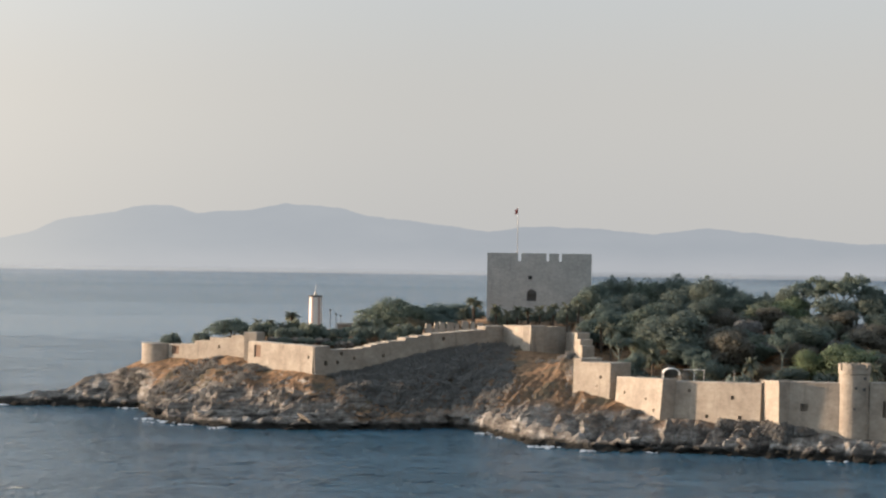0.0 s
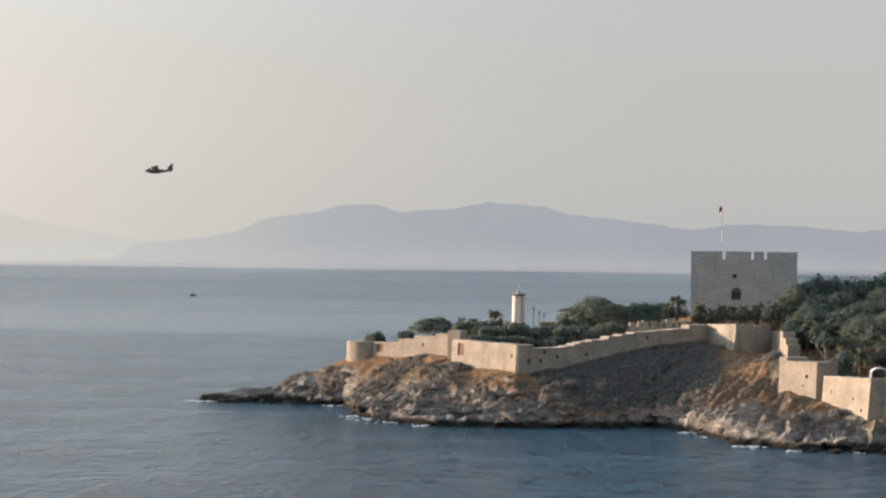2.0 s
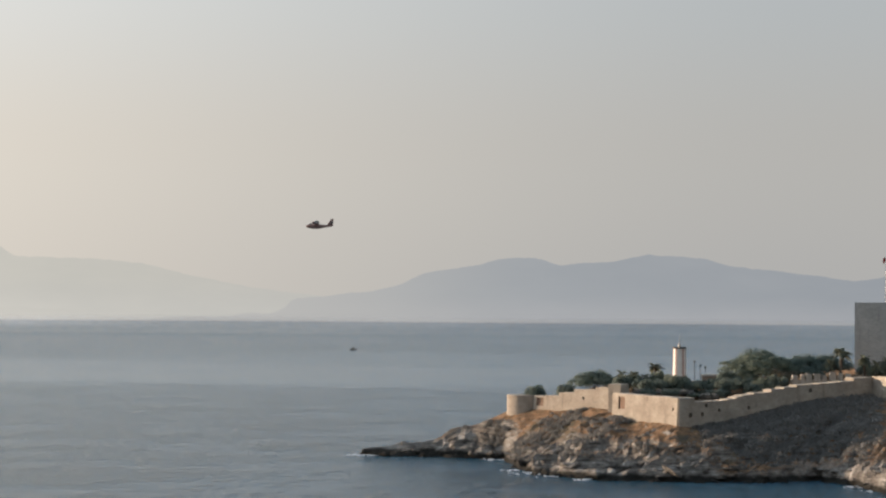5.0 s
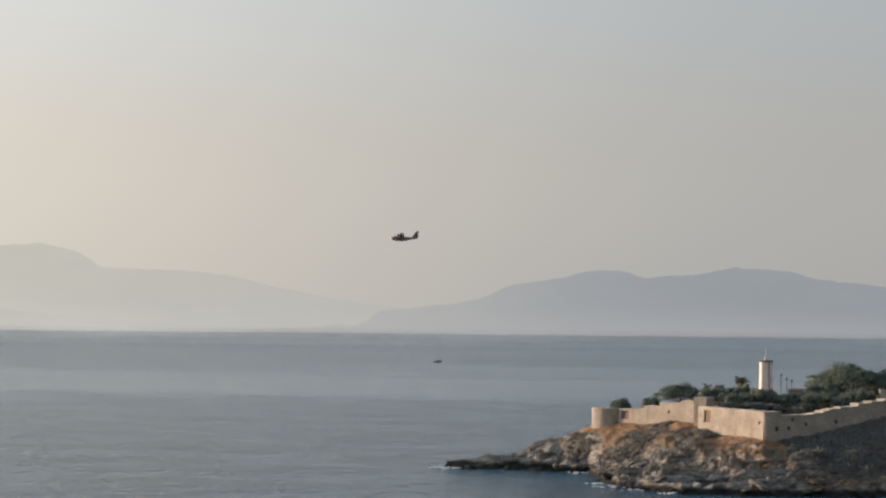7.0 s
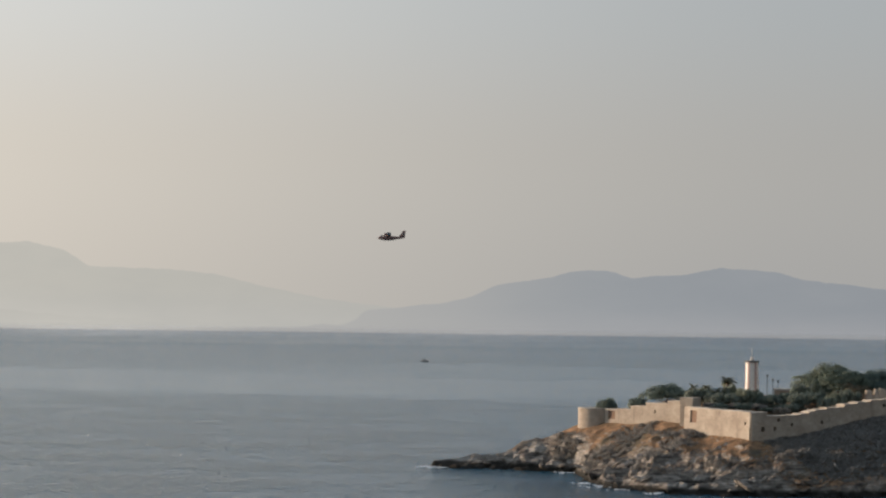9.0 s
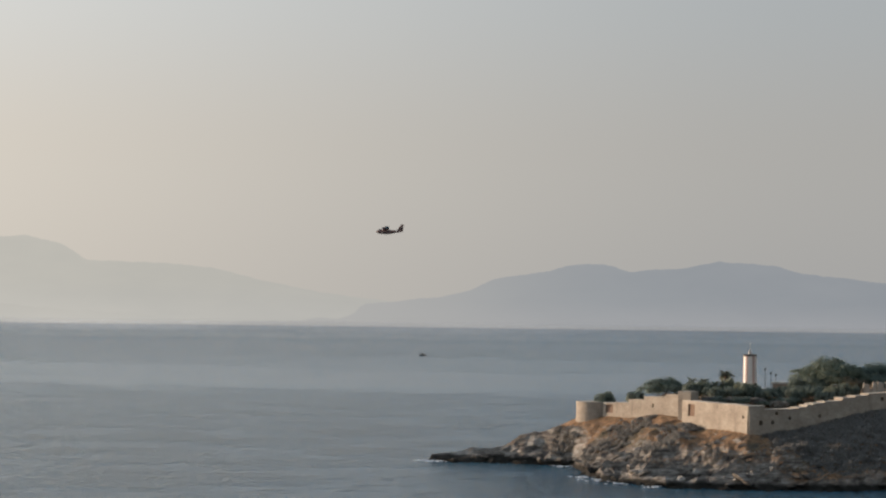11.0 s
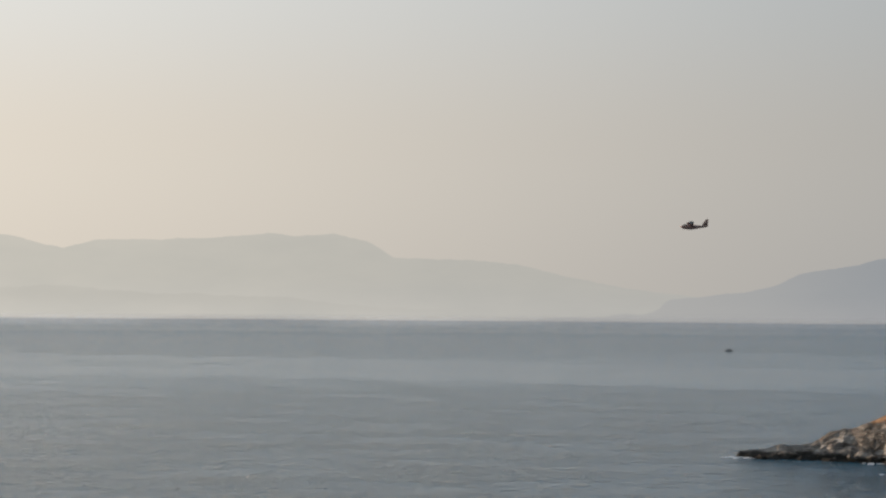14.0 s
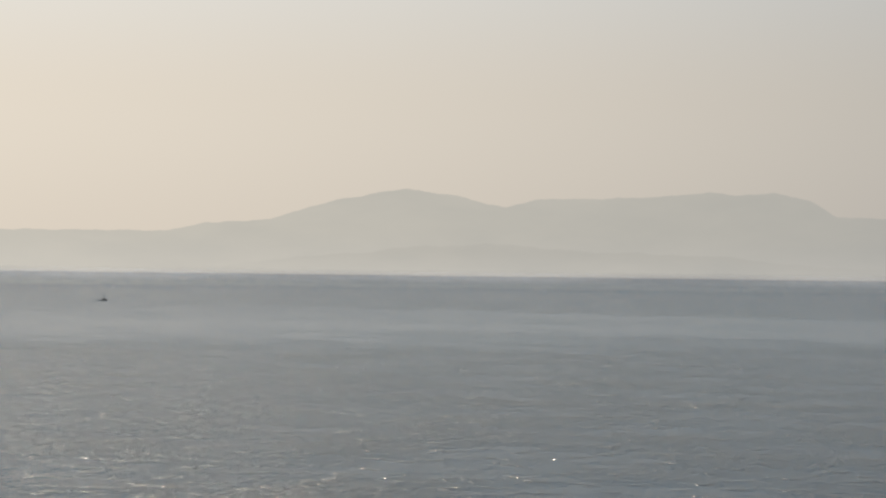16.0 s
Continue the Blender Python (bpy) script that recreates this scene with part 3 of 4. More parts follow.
fortress_wall((-33.9, 377.5), (-21.7, 363.4), ((0, 18.65, 12.7, 12.5),), 5.5, "sunlit stone wall with a bricked recess, on dry grass",
              openings=((2.7, 10.0, 1.9, 2.1, 1), (17.5, 10.3, 0.5, 0.5)))
# the wall round the cove
c0, c1 = Vector((-21.6, 363.4)), Vector((11.0, 387.8))
L3 = (c1 - c0).length
COVE = ((0, 0.077, 12.4), (0.077, 0.24, 11.85), (0.24, 0.285, 12.15), (0.285, 0.315, 12.5), (0.315, 0.375, 12.8), (0.375, 0.465, 13.15), (0.465, 0.53, 13.7), (0.53, 0.60, 14.05),
        (0.60, 0.72, 14.45), (0.72, 0.80, 14.7), (0.80, 0.90, 14.9), (0.90, 1.0, 15.6))
fortress_wall(tuple(c0), tuple(c1), [(s * L3, e * L3, z, z + 0.1) for s, e, z in COVE], 5.0, "long shaded wall stepping up round the cove",
              openings=tuple((s * L3, z, w, w) for s, z, w in ((0.055, 9.2, 0.8), (0.115, 9.4, 0.6), (0.135, 10.9, 0.55), (0.2, 10.1, 0.5), (0.35, 10.4, 0.55), (0.67, 13.2, 0.6))))
# the upper wall below the keep
fortress_wall((11.1, 387.8), (14.6, 380.2), ((0, 8.4, 15.8, 16.0),), 8.0, "upper wall of rubble stone beside a buttress")
fortress_wall((14.5, 380.3), (15.7, 377.7), ((0, 2.87, 16.05, 16.1),), 7.5, "sunlit stone buttress of the upper wall", thick=1.8, batter=0.06)
fortress_wall((15.9, 377.7), (22.0, 383.4), ((0, 8.35, 16.05, 15.8),), 7.5, "upper shaded wall below the keep")
fortress_wall((22.1, 382.2), (24.3, 370.4), ((0, 8.2, 14.9, 15.1), (8.2, 10.4, 14.0, 14.0), (10.4, 12.0, 13.0, 13.0)), 5.5, "broken stub of stone wall stepping downhill", thick=1.2)
# the square corner tower
fortress_wall((21.2, 344.3), (26.6, 338.0), ((0, 1.7, 12.0, 12.0), (1.7, 8.3, 11.45, 11.6)), 3.0, "square corner tower of pale stone", thick=3.6, batter=0.035,
              openings=((6.2, 9.0, 0.5, 0.5), (5.4, 7.6, 0.35, 0.3)))
# the lower walls along the shore
fortress_wall((27.6, 336.6), (33.5, 324.5), ((0, 8.2, 9.55, 9.75), (8.2, 13.46, 9.75, 9.95)), 1.5, "sunlit battered wall of pale stone", batter=0.09,
              openings=((2.5, 7.0, 0.4, 0.4), (9.0, 6.4, 0.4, 0.4), (11.5, 4.8, 0.45, 0.45)))
fortress_wall((33.8, 326.9), (47.2, 316.9), ((0, 16.72, 9.5, 9.85),), 1.5, "weathered stone wall above the shore rocks", batter=0.06,
              openings=((0.9, 7.0, 0.6, 0.5), (4.6, 8.0, 0.4, 0.4), (7.8, 4.3, 0.55, 0.5), (12.0, 7.2, 0.6, 0.6), (13.4, 4.4, 0.6, 0.5)))
fortress_wall((47.4, 317.6), (49.1, 312.4), ((0, 5.47, 10.3, 10.5),), 1.5, "sunlit return of the shore wall", batter=0.0, openings=((0.6, 9.2, 0.4, 0.9),))
fortress_wall((49.3, 313.6), (58.2, 309.9), ((0, 9.6, 10.35, 10.45),), 1.0, "weathered stone wall beside the round tower", batter=0.03, openings=((3.8, 6.2, 1.1, 1.0),))
round_tower((59.7, 310.6), -0.2, 13.3, 2.25, "tall round corner tower of pale stone with a broken parapet", 7, 1.06,
            holes=((-62, 9.6, 0.45), (-95, 9.8, 0.4), (-100, 6.8, 0.35), (-60, 11.2, 0.4)))
fortress_wall((61.7, 309.4), (96.0, 293.0), ((0, 38.0, 10.6, 11.0),), 0.0, "shore wall running on past the round tower", batter=0.03, openings=((2.2, 5.6, 0.5, 2.4),))


def build_keep():
    left, turn = Vector((8.75, 425.0)), radians(-3.0)
    u = Vector((math.cos(turn), math.sin(turn), 0))
    ob = thing("keep", (left.x, left.y, 14.0), "square grey stone keep with notched parapet and arched door", "castle keep")
    ob.rotation_euler = (0, 0, turn)
    wide, deep, h, par = 20.6, 19.5, 13.5, 1.55
    t = 1.6
    # outer walls; the front one has an arched door and a small window
    bm = bmesh.new()
    door, win = (7.9, 9.8, 5.6, 7.0), (8.1, 8.9, 9.9, 10.6)
    xs, zs = sorted({0, door[0], win[0], win[1], door[1], wide}), sorted({0, door[2], door[3], win[2], win[3], h})
    for x0, x1 in zip(xs, xs[1:]):
        for z0, z1 in zip(zs, zs[1:]):
            mx, mz = (x0 + x1) / 2, (z0 + z1) / 2
            if not any(o[0] < mx < o[1] and o[2] < mz < o[3] for o in (door, win)):
                box(bm, x0, x1, 0, t, z0, z1)
    bmesh.ops.remove_doubles(bm, verts=bm.verts, dist=0.001)
    part("front_wall", bm, STONE_KEEP, ob)
    bm = bmesh.new(); box(bm, wide - t, wide, t + 0.003, deep, 0, h); part("side_wall", bm, STONE_KEEP, ob)
    bm = bmesh.new(); box(bm, 0, t, t + 0.003, deep, 0, h); part("side_wall", bm, STONE_KEEP, ob)
    bm = bmesh.new(); box(bm, t, wide - t, deep - t, deep, 0, h); part("back_wall", bm, STONE_KEEP, ob)
    bm = bmesh.new(); box(bm, t, wide - t, t, deep - t, h - 0.6, h - 0.1); part("roof", bm, STONE_KEEP, ob)
    # arched door: stone ring and a dark leaf set back
    bm = bmesh.new(); box(bm, door[0] + 0.01, door[1] - 0.01, 0.7, 0.85, door[2], door[3] + 0.0); leaf = part("door", bm, DARK, ob, "dark wooden door")
    bm = bmesh.new()
    cx, cz, r = (door[0] + door[1]) / 2, door[3], (door[1] - door[0]) / 2
    for i in range(10):
        a0, a1 = math.pi * i / 10, math.pi * (i + 1) / 10
        ring = [(cx + q * math.cos(a), cz + q * math.sin(a)) for a, q in ((a0, 0.02), (a1, 0.02), (a1, r), (a0, r))]
        hexa(bm, [(x, -0.03, z) for x, z in ring] + [(x, 0.2, z) for x, z in ring])
    part("arch_head", bm, DARK, leaf, "dark arched door head")
    bm = bmesh.new(); box(bm, win[0] + 0.01, win[1] - 0.01, 0.6, 0.7, win[2], win[3]); part("window", bm, GLASS_DARK, ob)
    # parapet blocks
    def merlons(cuts, front):
        for x0, x1 in cuts:
            bm = bmesh.new()
            if front == "front":
                box(bm, x0, x1, 0, 0.9, h + 0.003, h + par)
            elif front == "back":
                box(bm, x0, x1, deep - 0.9, deep, h + 0.003, h + par)
            elif front == "right":
                box(bm, wide - 0.9, wide, x0, x1, h + 0.003, h + par)
            else:
                box(bm, 0, 0.9, x0, x1, h + 0.003, h + par)
            part("merlon", bm, STONE_KEEP, ob)
    merlons(((0, 6.1), (6.7, 11.7), (12.2, 14.2), (14.7, wide)), "front")
    merlons(((0.905, 7.0), (7.5, 13.0), (13.5, deep - 0.905)), "right")
    merlons(((0.905, 7.0), (7.5, 13.0), (13.5, deep - 0.905)), "left")
    # flagpole on the roof
    pole = thing("flagpole", (14.9, 431.7, 27.4), "tall thin flagpole with a small flag on the keep", "flagpole")
    bm = bmesh.new(); tube(bm, [((0, 0, 0), 0.09), ((0, 0, 10.8), 0.045)], 8); part("pole", bm, PLANE_PALE, pole)
    verts, faces = [], []
    for i in range(9):
        for j in range(4):
            s = i / 8
            verts.append((-0.06 - 0.5 * s, -0.35 * s + 0.08 * math.sin(s * 9), 10.7 - 0.35 * j - 0.35 * s))
    for i in range(8):
        for j in range(3):
            k = i * 4 + j
            faces.append((k, k + 4, k + 5, k + 1))
    part("flag", mesh_of("flag", verts, faces, FLAG_RED, True), None, pole, "limp red flag")


build_keep()


# ---------- plants ----------
def leaf_quads(rng, clumps, size, flat=0.5):
    """Small leaf sprays over clumps of (centre, radii, count)."""
    verts, faces = [], []
    for c, r, n in clumps:
        d = rng.normal(size=(n, 3))
        d /= np.linalg.norm(d, axis=1)[:, None]
        d[:, 2] = np.where(d[:, 2] < -0.35, -d[:, 2] * 0.5, d[:, 2])
        p = np.asarray(c) + d * np.asarray(r) * rng.uniform(0.72, 1.06, (n, 1))
        u = rng.normal(size=(n, 3)); u -= d * (u * d).sum(1)[:, None] * rng.uniform(flat, 1, (n, 1))
        u /= np.linalg.norm(u, axis=1)[:, None]
        w = np.cross(d, u) + 0.35 * rng.normal(size=(n, 3))
        w /= np.linalg.norm(w, axis=1)[:, None]
        s = size * rng.uniform(0.55, 1.25, (n, 1))
        k = len(verts)
        a, b = u * s, w * s * 0.62
        quad = np.stack([p - a, p - b * 0.9, p + a, p + b], 1).reshape(-1, 3)
        verts += quad.tolist()
        faces += [(k + 4 * i, k + 4 * i + 1, k + 4 * i + 2, k + 4 * i + 3) for i in range(n)]
    return verts, faces


def tree(name, label, category, seed, height, spread, kind, mat, group, bark=None):
    """One tree standing at the origin; kind: umbrella, dome, round or open."""
    bark = bark or BARK
    rng, rr = np.random.default_rng(seed), random.Random(seed)
    ob = thing(name, (0, 0, 0), label, category, group)
    bm = bmesh.new()
    fork = height * {"umbrella": 0.34, "dome": 0.25, "round": 0.3, "open": 0.5}[kind]
    bend = Vector((rr.uniform(-0.5, 0.5), rr.uniform(-0.5, 0.5), 0))
    limb(bm, (0, 0, -0.6), bend * 0.4 + Vector((0, 0, fork * 0.5)), height * 0.034, height * 0.028, 8)
    limb(bm, bend * 0.4 + Vector((0, 0, fork * 0.5)), bend + Vector((0, 0, fork)), height * 0.028, height * 0.024, 8)
    part("trunk", bm, bark, ob)
    clumps, ends = [], []
    m = {"umbrella": 13, "dome": 15, "round": 17, "open": 9}[kind]
    for i in range(m):
        a = 2 * math.pi * (i * 0.618 + rr.uniform(-0.06, 0.06))
        q = spread * math.sqrt((i + 0.4) / m) * rr.uniform(0.78, 1.0)
        if kind == "umbrella":
            z = height * (0.70 - 0.30 * (q / spread) ** 2) + rr.uniform(-0.2, 0.15)
            r = (spread * 0.42, spread * 0.42, height * 0.26)
        elif kind == "open":
            z = height * rr.uniform(0.62, 0.86)
            r = (spread * 0.32, spread * 0.30, height * 0.11)
        elif kind == "round":
            # a full high crown down to near the ground
            q *= 0.72
            z = height * (0.22 + 0.52 * ((i * 7) % m) / m) * (1 - 0.15 * (q / spread) ** 2) + rr.uniform(-0.3, 0.3)
            q *= 1.25 - 0.6 * (z / height)
            r = (spread * 0.5, spread * 0.5, height * 0.24)
        else:
            z = height * (0.74 - 0.42 * (q / spread) ** 1.6) + rr.uniform(-0.5, 0.4)
            r = (spread * 0.48, spread * 0.48, height * 0.27)
        k = rr.uniform(0.75, 1.2)
        c = (bend.x + q * math.cos(a), bend.y + q * math.sin(a), z)
        clumps.append((c, tuple(v * k for v in r), 430 if kind != "open" else 300))
        ends.append(c)
        # loose sprigs that break the outline
        for _ in range(2):
            e = Vector((rr.gauss(0, 1), rr.gauss(0, 1), abs(rr.gauss(0, 0.7)))).normalized()
            clumps.append(((c[0] + e.x * r[0], c[1] + e.y * r[1], c[2] + e.z * r[2]), (0.5, 0.5, 0.35), 34))
    for i, c in enumerate(ends[:: 2]):
        bm = bmesh.new()
        s = bend + Vector((0, 0, fork * rr.uniform(0.8, 1.0)))
        mid = (s + Vector(c)) / 2 + Vector((0, 0, -0.3))
        limb(bm, s, mid, height * 0.016, height * 0.011, 5); limb(bm, mid, c, height * 0.011, height * 0.004, 5)
        part("limb", bm, bark, ob)
    v, f = leaf_quads(rng, clumps, 0.25)
    part("crown", mesh_of("crown", v, f, mat), None, ob)
    return ob


def palm(seed, height, label):
    rr = random.Random(seed)
    ob = thing("palm_tree", (0, 0, 0), label, "palm", "palms on the island")
    bm = bmesh.new()
    tube(bm, [((0, 0, -0.5), 0.34), ((0.05, 0, 0.4), 0.26), ((0.12, 0.03, height * 0.5), 0.21), ((0.2, 0.05, height * 0.93), 0.24), ((0.2, 0.05, height), 0.12)], 10)
    part("trunk", bm, BARK, ob)
    for i in range(26):
        a, rise, L = 2 * math.pi * i * 0.618, rr.uniform(-0.35, 1.2), rr.uniform(1.5, 2.1)
        verts, faces = [], []
        n = 7
        for j in range(n + 1):
            t = j / n
            q = L * (t * math.cos(rise * (1 - 0.3 * t)))
            z = L * (t * math.sin(rise) - 0.55 * t * t)
            w = 0.34 * math.sin(math.pi * min(1, 0.12 + 0.88 * t)) + 0.03
            side = Vector((-math.sin(a), math.cos(a), 0))
            c = Vector((0.2 + q * math.cos(a), 0.05 + q * math.sin(a), height + z))
            for s in (-1, 0, 1):
                p = c + side * (w * s) + Vector((0, 0, -0.16 * abs(s) * w / 0.3))
                verts.append(tuple(p))
        for j in range(n):
            for s in (0, 1):
                k = 3 * j + s
                faces.append((k, k + 1, k + 4, k + 3))
        part("frond", mesh_of("frond", verts, faces, PALM), None, ob)
    return ob


def shrub(seed, r, h, mat, label, group="shrubs on the island"):
    rng, rr = np.random.default_rng(seed), random.Random(seed)
    ob = thing("shrub", (0, 0, 0), label, "shrub", group)
    bm = bmesh.new()
    for i in range(5):
        a = 2 * math.pi * i / 5
        limb(bm, (0, 0, -0.3), (0.5 * r * math.cos(a), 0.5 * r * math.sin(a), h * 0.55), 0.06, 0.025, 5)
    part("stems", bm, BARK, ob)
    cl = []
    for i in range(7):
        a, q = 2 * math.pi * i * 0.618, r * 0.6 * math.sqrt(i / 7)
        cl.append(((q * math.cos(a), q * math.sin(a), h * rr.uniform(0.42, 0.58)), (r * 0.5, r * 0.5, h * 0.42), 130))
    v, f = leaf_quads(rng, cl, 0.26)
    part("foliage", mesh_of("foliage", v, f, mat), None, ob)
    return ob


def stand(proto, x, y, scale, turn, top=None):
    """Puts a copy of a plant on the ground at x, y; top: the height its top must reach."""
    z = ground(x, y) - 0.15
    m = pose(x, y, z, 0, 0, turn)
    ob = copy_thing(proto, m)
    ob.scale = scale if isinstance(scale, tuple) else (scale,) * 3
    return ob


domes = [tree("evergreen_tree", "dense dark evergreen tree with a rounded crown", "tree", s, 9.0, 4.2, "dome", m, "trees inside the walls") for s, m in ((11, PINE), (12, LEAF), (13, PINE), (14, LEAF))]
rounds = [tree(nm, lab, "tree", sd, 10.0, 3.6, "round", m, "trees inside the walls") for nm, lab, sd, m in (("evergreen_tree", "tall leafy evergreen tree with a full crown", 15, LEAF),
          ("evergreen_tree", "tall tree with dull brownish foliage", 16, OLIVE), ("evergreen_tree", "leafy tree of a fresher green", 17, FRESH), ("evergreen_tree", "tall dark evergreen tree with a full crown", 18, PINE))]
stones = [tree("umbrella_pine", "umbrella pine with a broad smooth rounded crown", "pine", sd, 10.0, 5.4, "umbrella", m, "pines on the island", PALE_BARK) for sd, m in ((22, PINE), (23, LEAF))]
open_pine = tree("pine_tree", "tall pine with layered open branches", "pine", 21, 12.0, 5.6, "open", PINE, "pines on the island", PALE_BARK)
palms = [palm(s, h, "small palm tree with a shaggy crown") for s, h in ((31, 4.0), (32, 5.2))]
shrubs = [shrub(s, r, h, m, lab) for s, r, h, m, lab in ((41, 1.7, 2.4, LEAF, "rounded dark green shrub behind the wall"), (42, 1.9, 2.0, LEAF, "low dark green spreading shrub"), (43, 1.6, 1.5, SCRUB, "dry brownish shrub among the greenery"))]
PROTOS = domes + rounds + stones + [open_pine] + palms + shrubs


def put(proto, bearing, dist, top, wide=1.0, tall_of=None, turn=0):
    """A plant at a bearing and distance, its top at that height, its width scaled."""
    x, y = dist * math.sin(radians(bearing)), dist * math.cos(radians(bearing))
    z = ground(x, y)
    k = max(0.25, (top - z) / tall_of)
    return stand(proto, x, y, (wide, wide, k), turn)


# round the bastion and the lighthouse
put(shrubs[0], -7.18, 401.5, 13.3, 1.3, 2.3, 10)
put(shrubs[1], -6.38, 398, 13.7, 1.15, 1.95, 50)
put(domes[0], -5.57, 401, 16.2, 1.08, 8.6, 20)
put(palms[0], -4.92, 396, 16.6, 0.8, 5.0, 0)
put(palms[0], -4.59, 396.5, 16.4, 0.8, 5.0, 70)
put(palms[1], -3.99, 398, 18.0, 1.0, 6.2, 140)
put(shrubs[0], -3.95, 396, 16.3, 1.0, 2.3, 33)
put(palms[0], -4.25, 395, 16.0, 0.75, 5.0, 200)
rng_plants = random.Random(5)
for i in range(26):
    b = -4.9 + 0.165 * i
    put(shrubs[i % 2], b, 389 + rng_plants.uniform(-3, 6), (15.2 if b < -3 else 14.7) + rng_plants.uniform(-0.5, 0.7) + max(0, b + 1.5) * 0.9, rng_plants.uniform(0.8, 1.2), (2.3, 1.95)[i % 2], rng_plants.uniform(0, 360))
for i in range(12):
    b = -4.4 + 0.2 * i
    put(shrubs[2 - i % 3], b, 383 + rng_plants.uniform(-3, 3) + max(0, b + 3) * 3, 13.2 + rng_plants.uniform(-0.5, 0.5), rng_plants.uniform(0.8, 1.2), (1.5, 1.95, 2.3)[i % 3], rng_plants.uniform(0, 360))
# pines between the lighthouse and the keep
put(domes[2], -1.2, 405, 20.2, 1.45, 8.6, 0)
put(domes[0], -0.85, 403, 19.0, 1.1, 8.6, 120)
put(domes[0], -0.05, 409, 19.3, 1.2, 8.6, 90)
put(rounds[1], -0.75, 399, 17.3, 0.8, 9.6, 40)
put(rounds[3], 0.1, 401, 17.6, 0.8, 9.6, 10)
put(domes[2], 0.55, 411, 19.2, 1.0, 8.6, 30)
put(domes[1], -2.14, 401, 16.9, 0.42, 9.0, 0)
put(domes[0], -1.6, 400, 17.0, 0.5, 9.0, 60)
put(palms[1], 0.82, 398, 21.2, 1.25, 6.2, 45)
put(palms[0], 0.55, 399, 19.0, 0.8, 5.0, 75)
# in front of the keep
for b, d, top, w in ((1.45, 404, 19.0, 0.34), (1.75, 402, 18.3, 0.3), (2.1, 405, 18.6, 0.32), (2.5, 404, 18.4, 0.34), (2.9, 405, 19.2, 0.36), (3.3, 402, 20.0, 0.42), (3.6, 405, 21.3, 0.45), (3.95, 410, 22.5, 0.5)):
    put(domes[int(b * 10) % 4], b, d, top, w, 9.0, b * 77)
for b, d, top, w in ((1.42, 400, 19.9, 0.85), (1.72, 398, 18.9, 0.75), (2.0, 399, 19.6, 0.8), (2.3, 400, 19.3, 0.8), (2.62, 398, 19.8, 0.85), (2.95, 399, 20.2, 0.9), (3.3, 396, 20.6, 0.9), (3.62, 398, 21.0, 0.9), (4.0, 388, 18.5, 0.8), (4.25, 380, 17.5, 0.75)):
    put(palms[int(b * 100) % 2], b, d, top, w, (5.0, 6.2)[int(b * 100) % 2], b * 211)
# the wood inside the eastern walls: a skyline, then rows stepping down to the shore wall
for b, d, top, w in ((4.15, 420, 24.4, 0.8), (4.55, 425, 25.0, 0.62), (5.0, 428, 24.6, 0.65), (5.5, 425, 25.3, 0.72), (6.2, 424, 25.5, 0.85), (6.95, 420, 25.2, 0.95), (7.45, 421, 24.6, 0.8), (7.95, 416, 22.6, 0.6),
                     (8.6, 415, 22.3, 0.6), (9.2, 414, 23.6, 0.7), (11.3, 414, 23.0, 0.8), (12.1, 412, 24.0, 0.9), (13.0, 412, 24.6, 0.9), (14.0, 410, 24.0, 0.9), (15.0, 410, 23.5, 0.9)):
    put((stones + domes)[int(b * 20) % 3], b, d, top, w * (0.95 if int(b * 20) % 3 < 2 else 1.3), 9.4, b * 91)
put(open_pine, 9.7, 412, 24.9, 0.75, 11.4, 30)
put(open_pine, 10.45, 410, 26.4, 0.95, 11.4, 160)
put(open_pine, 10.9, 413, 25.4, 0.8, 11.4, 250)
# inside the wood: tall full trees at the back, a few broad ones, thinner growth to the front
for row, (d0, top0) in enumerate(((408, 22.6), (395, 20.6), (380, 18.2), (366, 15.8), (353, 13.2))):
    for i in range(12):
        b = 4.0 + 1.02 * i + rng_plants.uniform(-0.35, 0.35) + 0.5 * (row % 2)
        if row >= 3 and b < 4.9:
            continue
        brown = math.exp(-((b - 8.3) / 1.2) ** 2)
        kind = 1 if rng_plants.random() < 0.15 + 0.6 * brown else (0, 3, 0, 3, 2)[rng_plants.randrange(5)]
        put(rounds[kind], b, d0 + rng_plants.uniform(-5, 5) - max(0, b - 8) * 0.9, top0 + rng_plants.uniform(-1.8, 1.2), rng_plants.uniform(0.75, 1.5) * (1.0, 1.0, 0.95, 0.85, 0.75)[row], 9.6, rng_plants.uniform(0, 360))
for i in range(46):
    b, d = 4.4 + 0.26 * i, rng_plants.uniform(346, 400) - 0.9 * max(0, i * 0.26 - 4)
    put(shrubs[i % 3], b, d, ground(d * math.sin(radians(b)), d * math.cos(radians(b))) + rng_plants.uniform(2.2, 3.6), rng_plants.uniform(1.4, 2.2), (2.3, 1.95, 1.5)[i % 3], rng_plants.uniform(0, 360))
for b, d, top, w, k in ((6.35, 372, 20.0, 1.75, 0), (5.2, 384, 20.6, 1.4, 3), (7.6, 368, 17.4, 1.3, 1), (10.9, 350, 15.4, 1.5, 2), (9.6, 372, 18.8, 1.5, 3), (12.6, 352, 15.0, 1.5, 0)):
    put(rounds[k], b, d, top, w, 9.6, b * 37)
for b, d, top in ((6.75, 343, 14.2), (4.7, 360, 16.0), (9.0, 356, 16.6)):
    put(open_pine, b, d, top, 0.4, 11.4, b * 55)
for b, d, top in ((4.5, 372, 17.6), (5.6, 352, 14.0), (8.2, 345, 13.2), (11.4, 338, 13.0)):
    put(palms[0], b, d, top, 0.85, 5.0, b * 55)
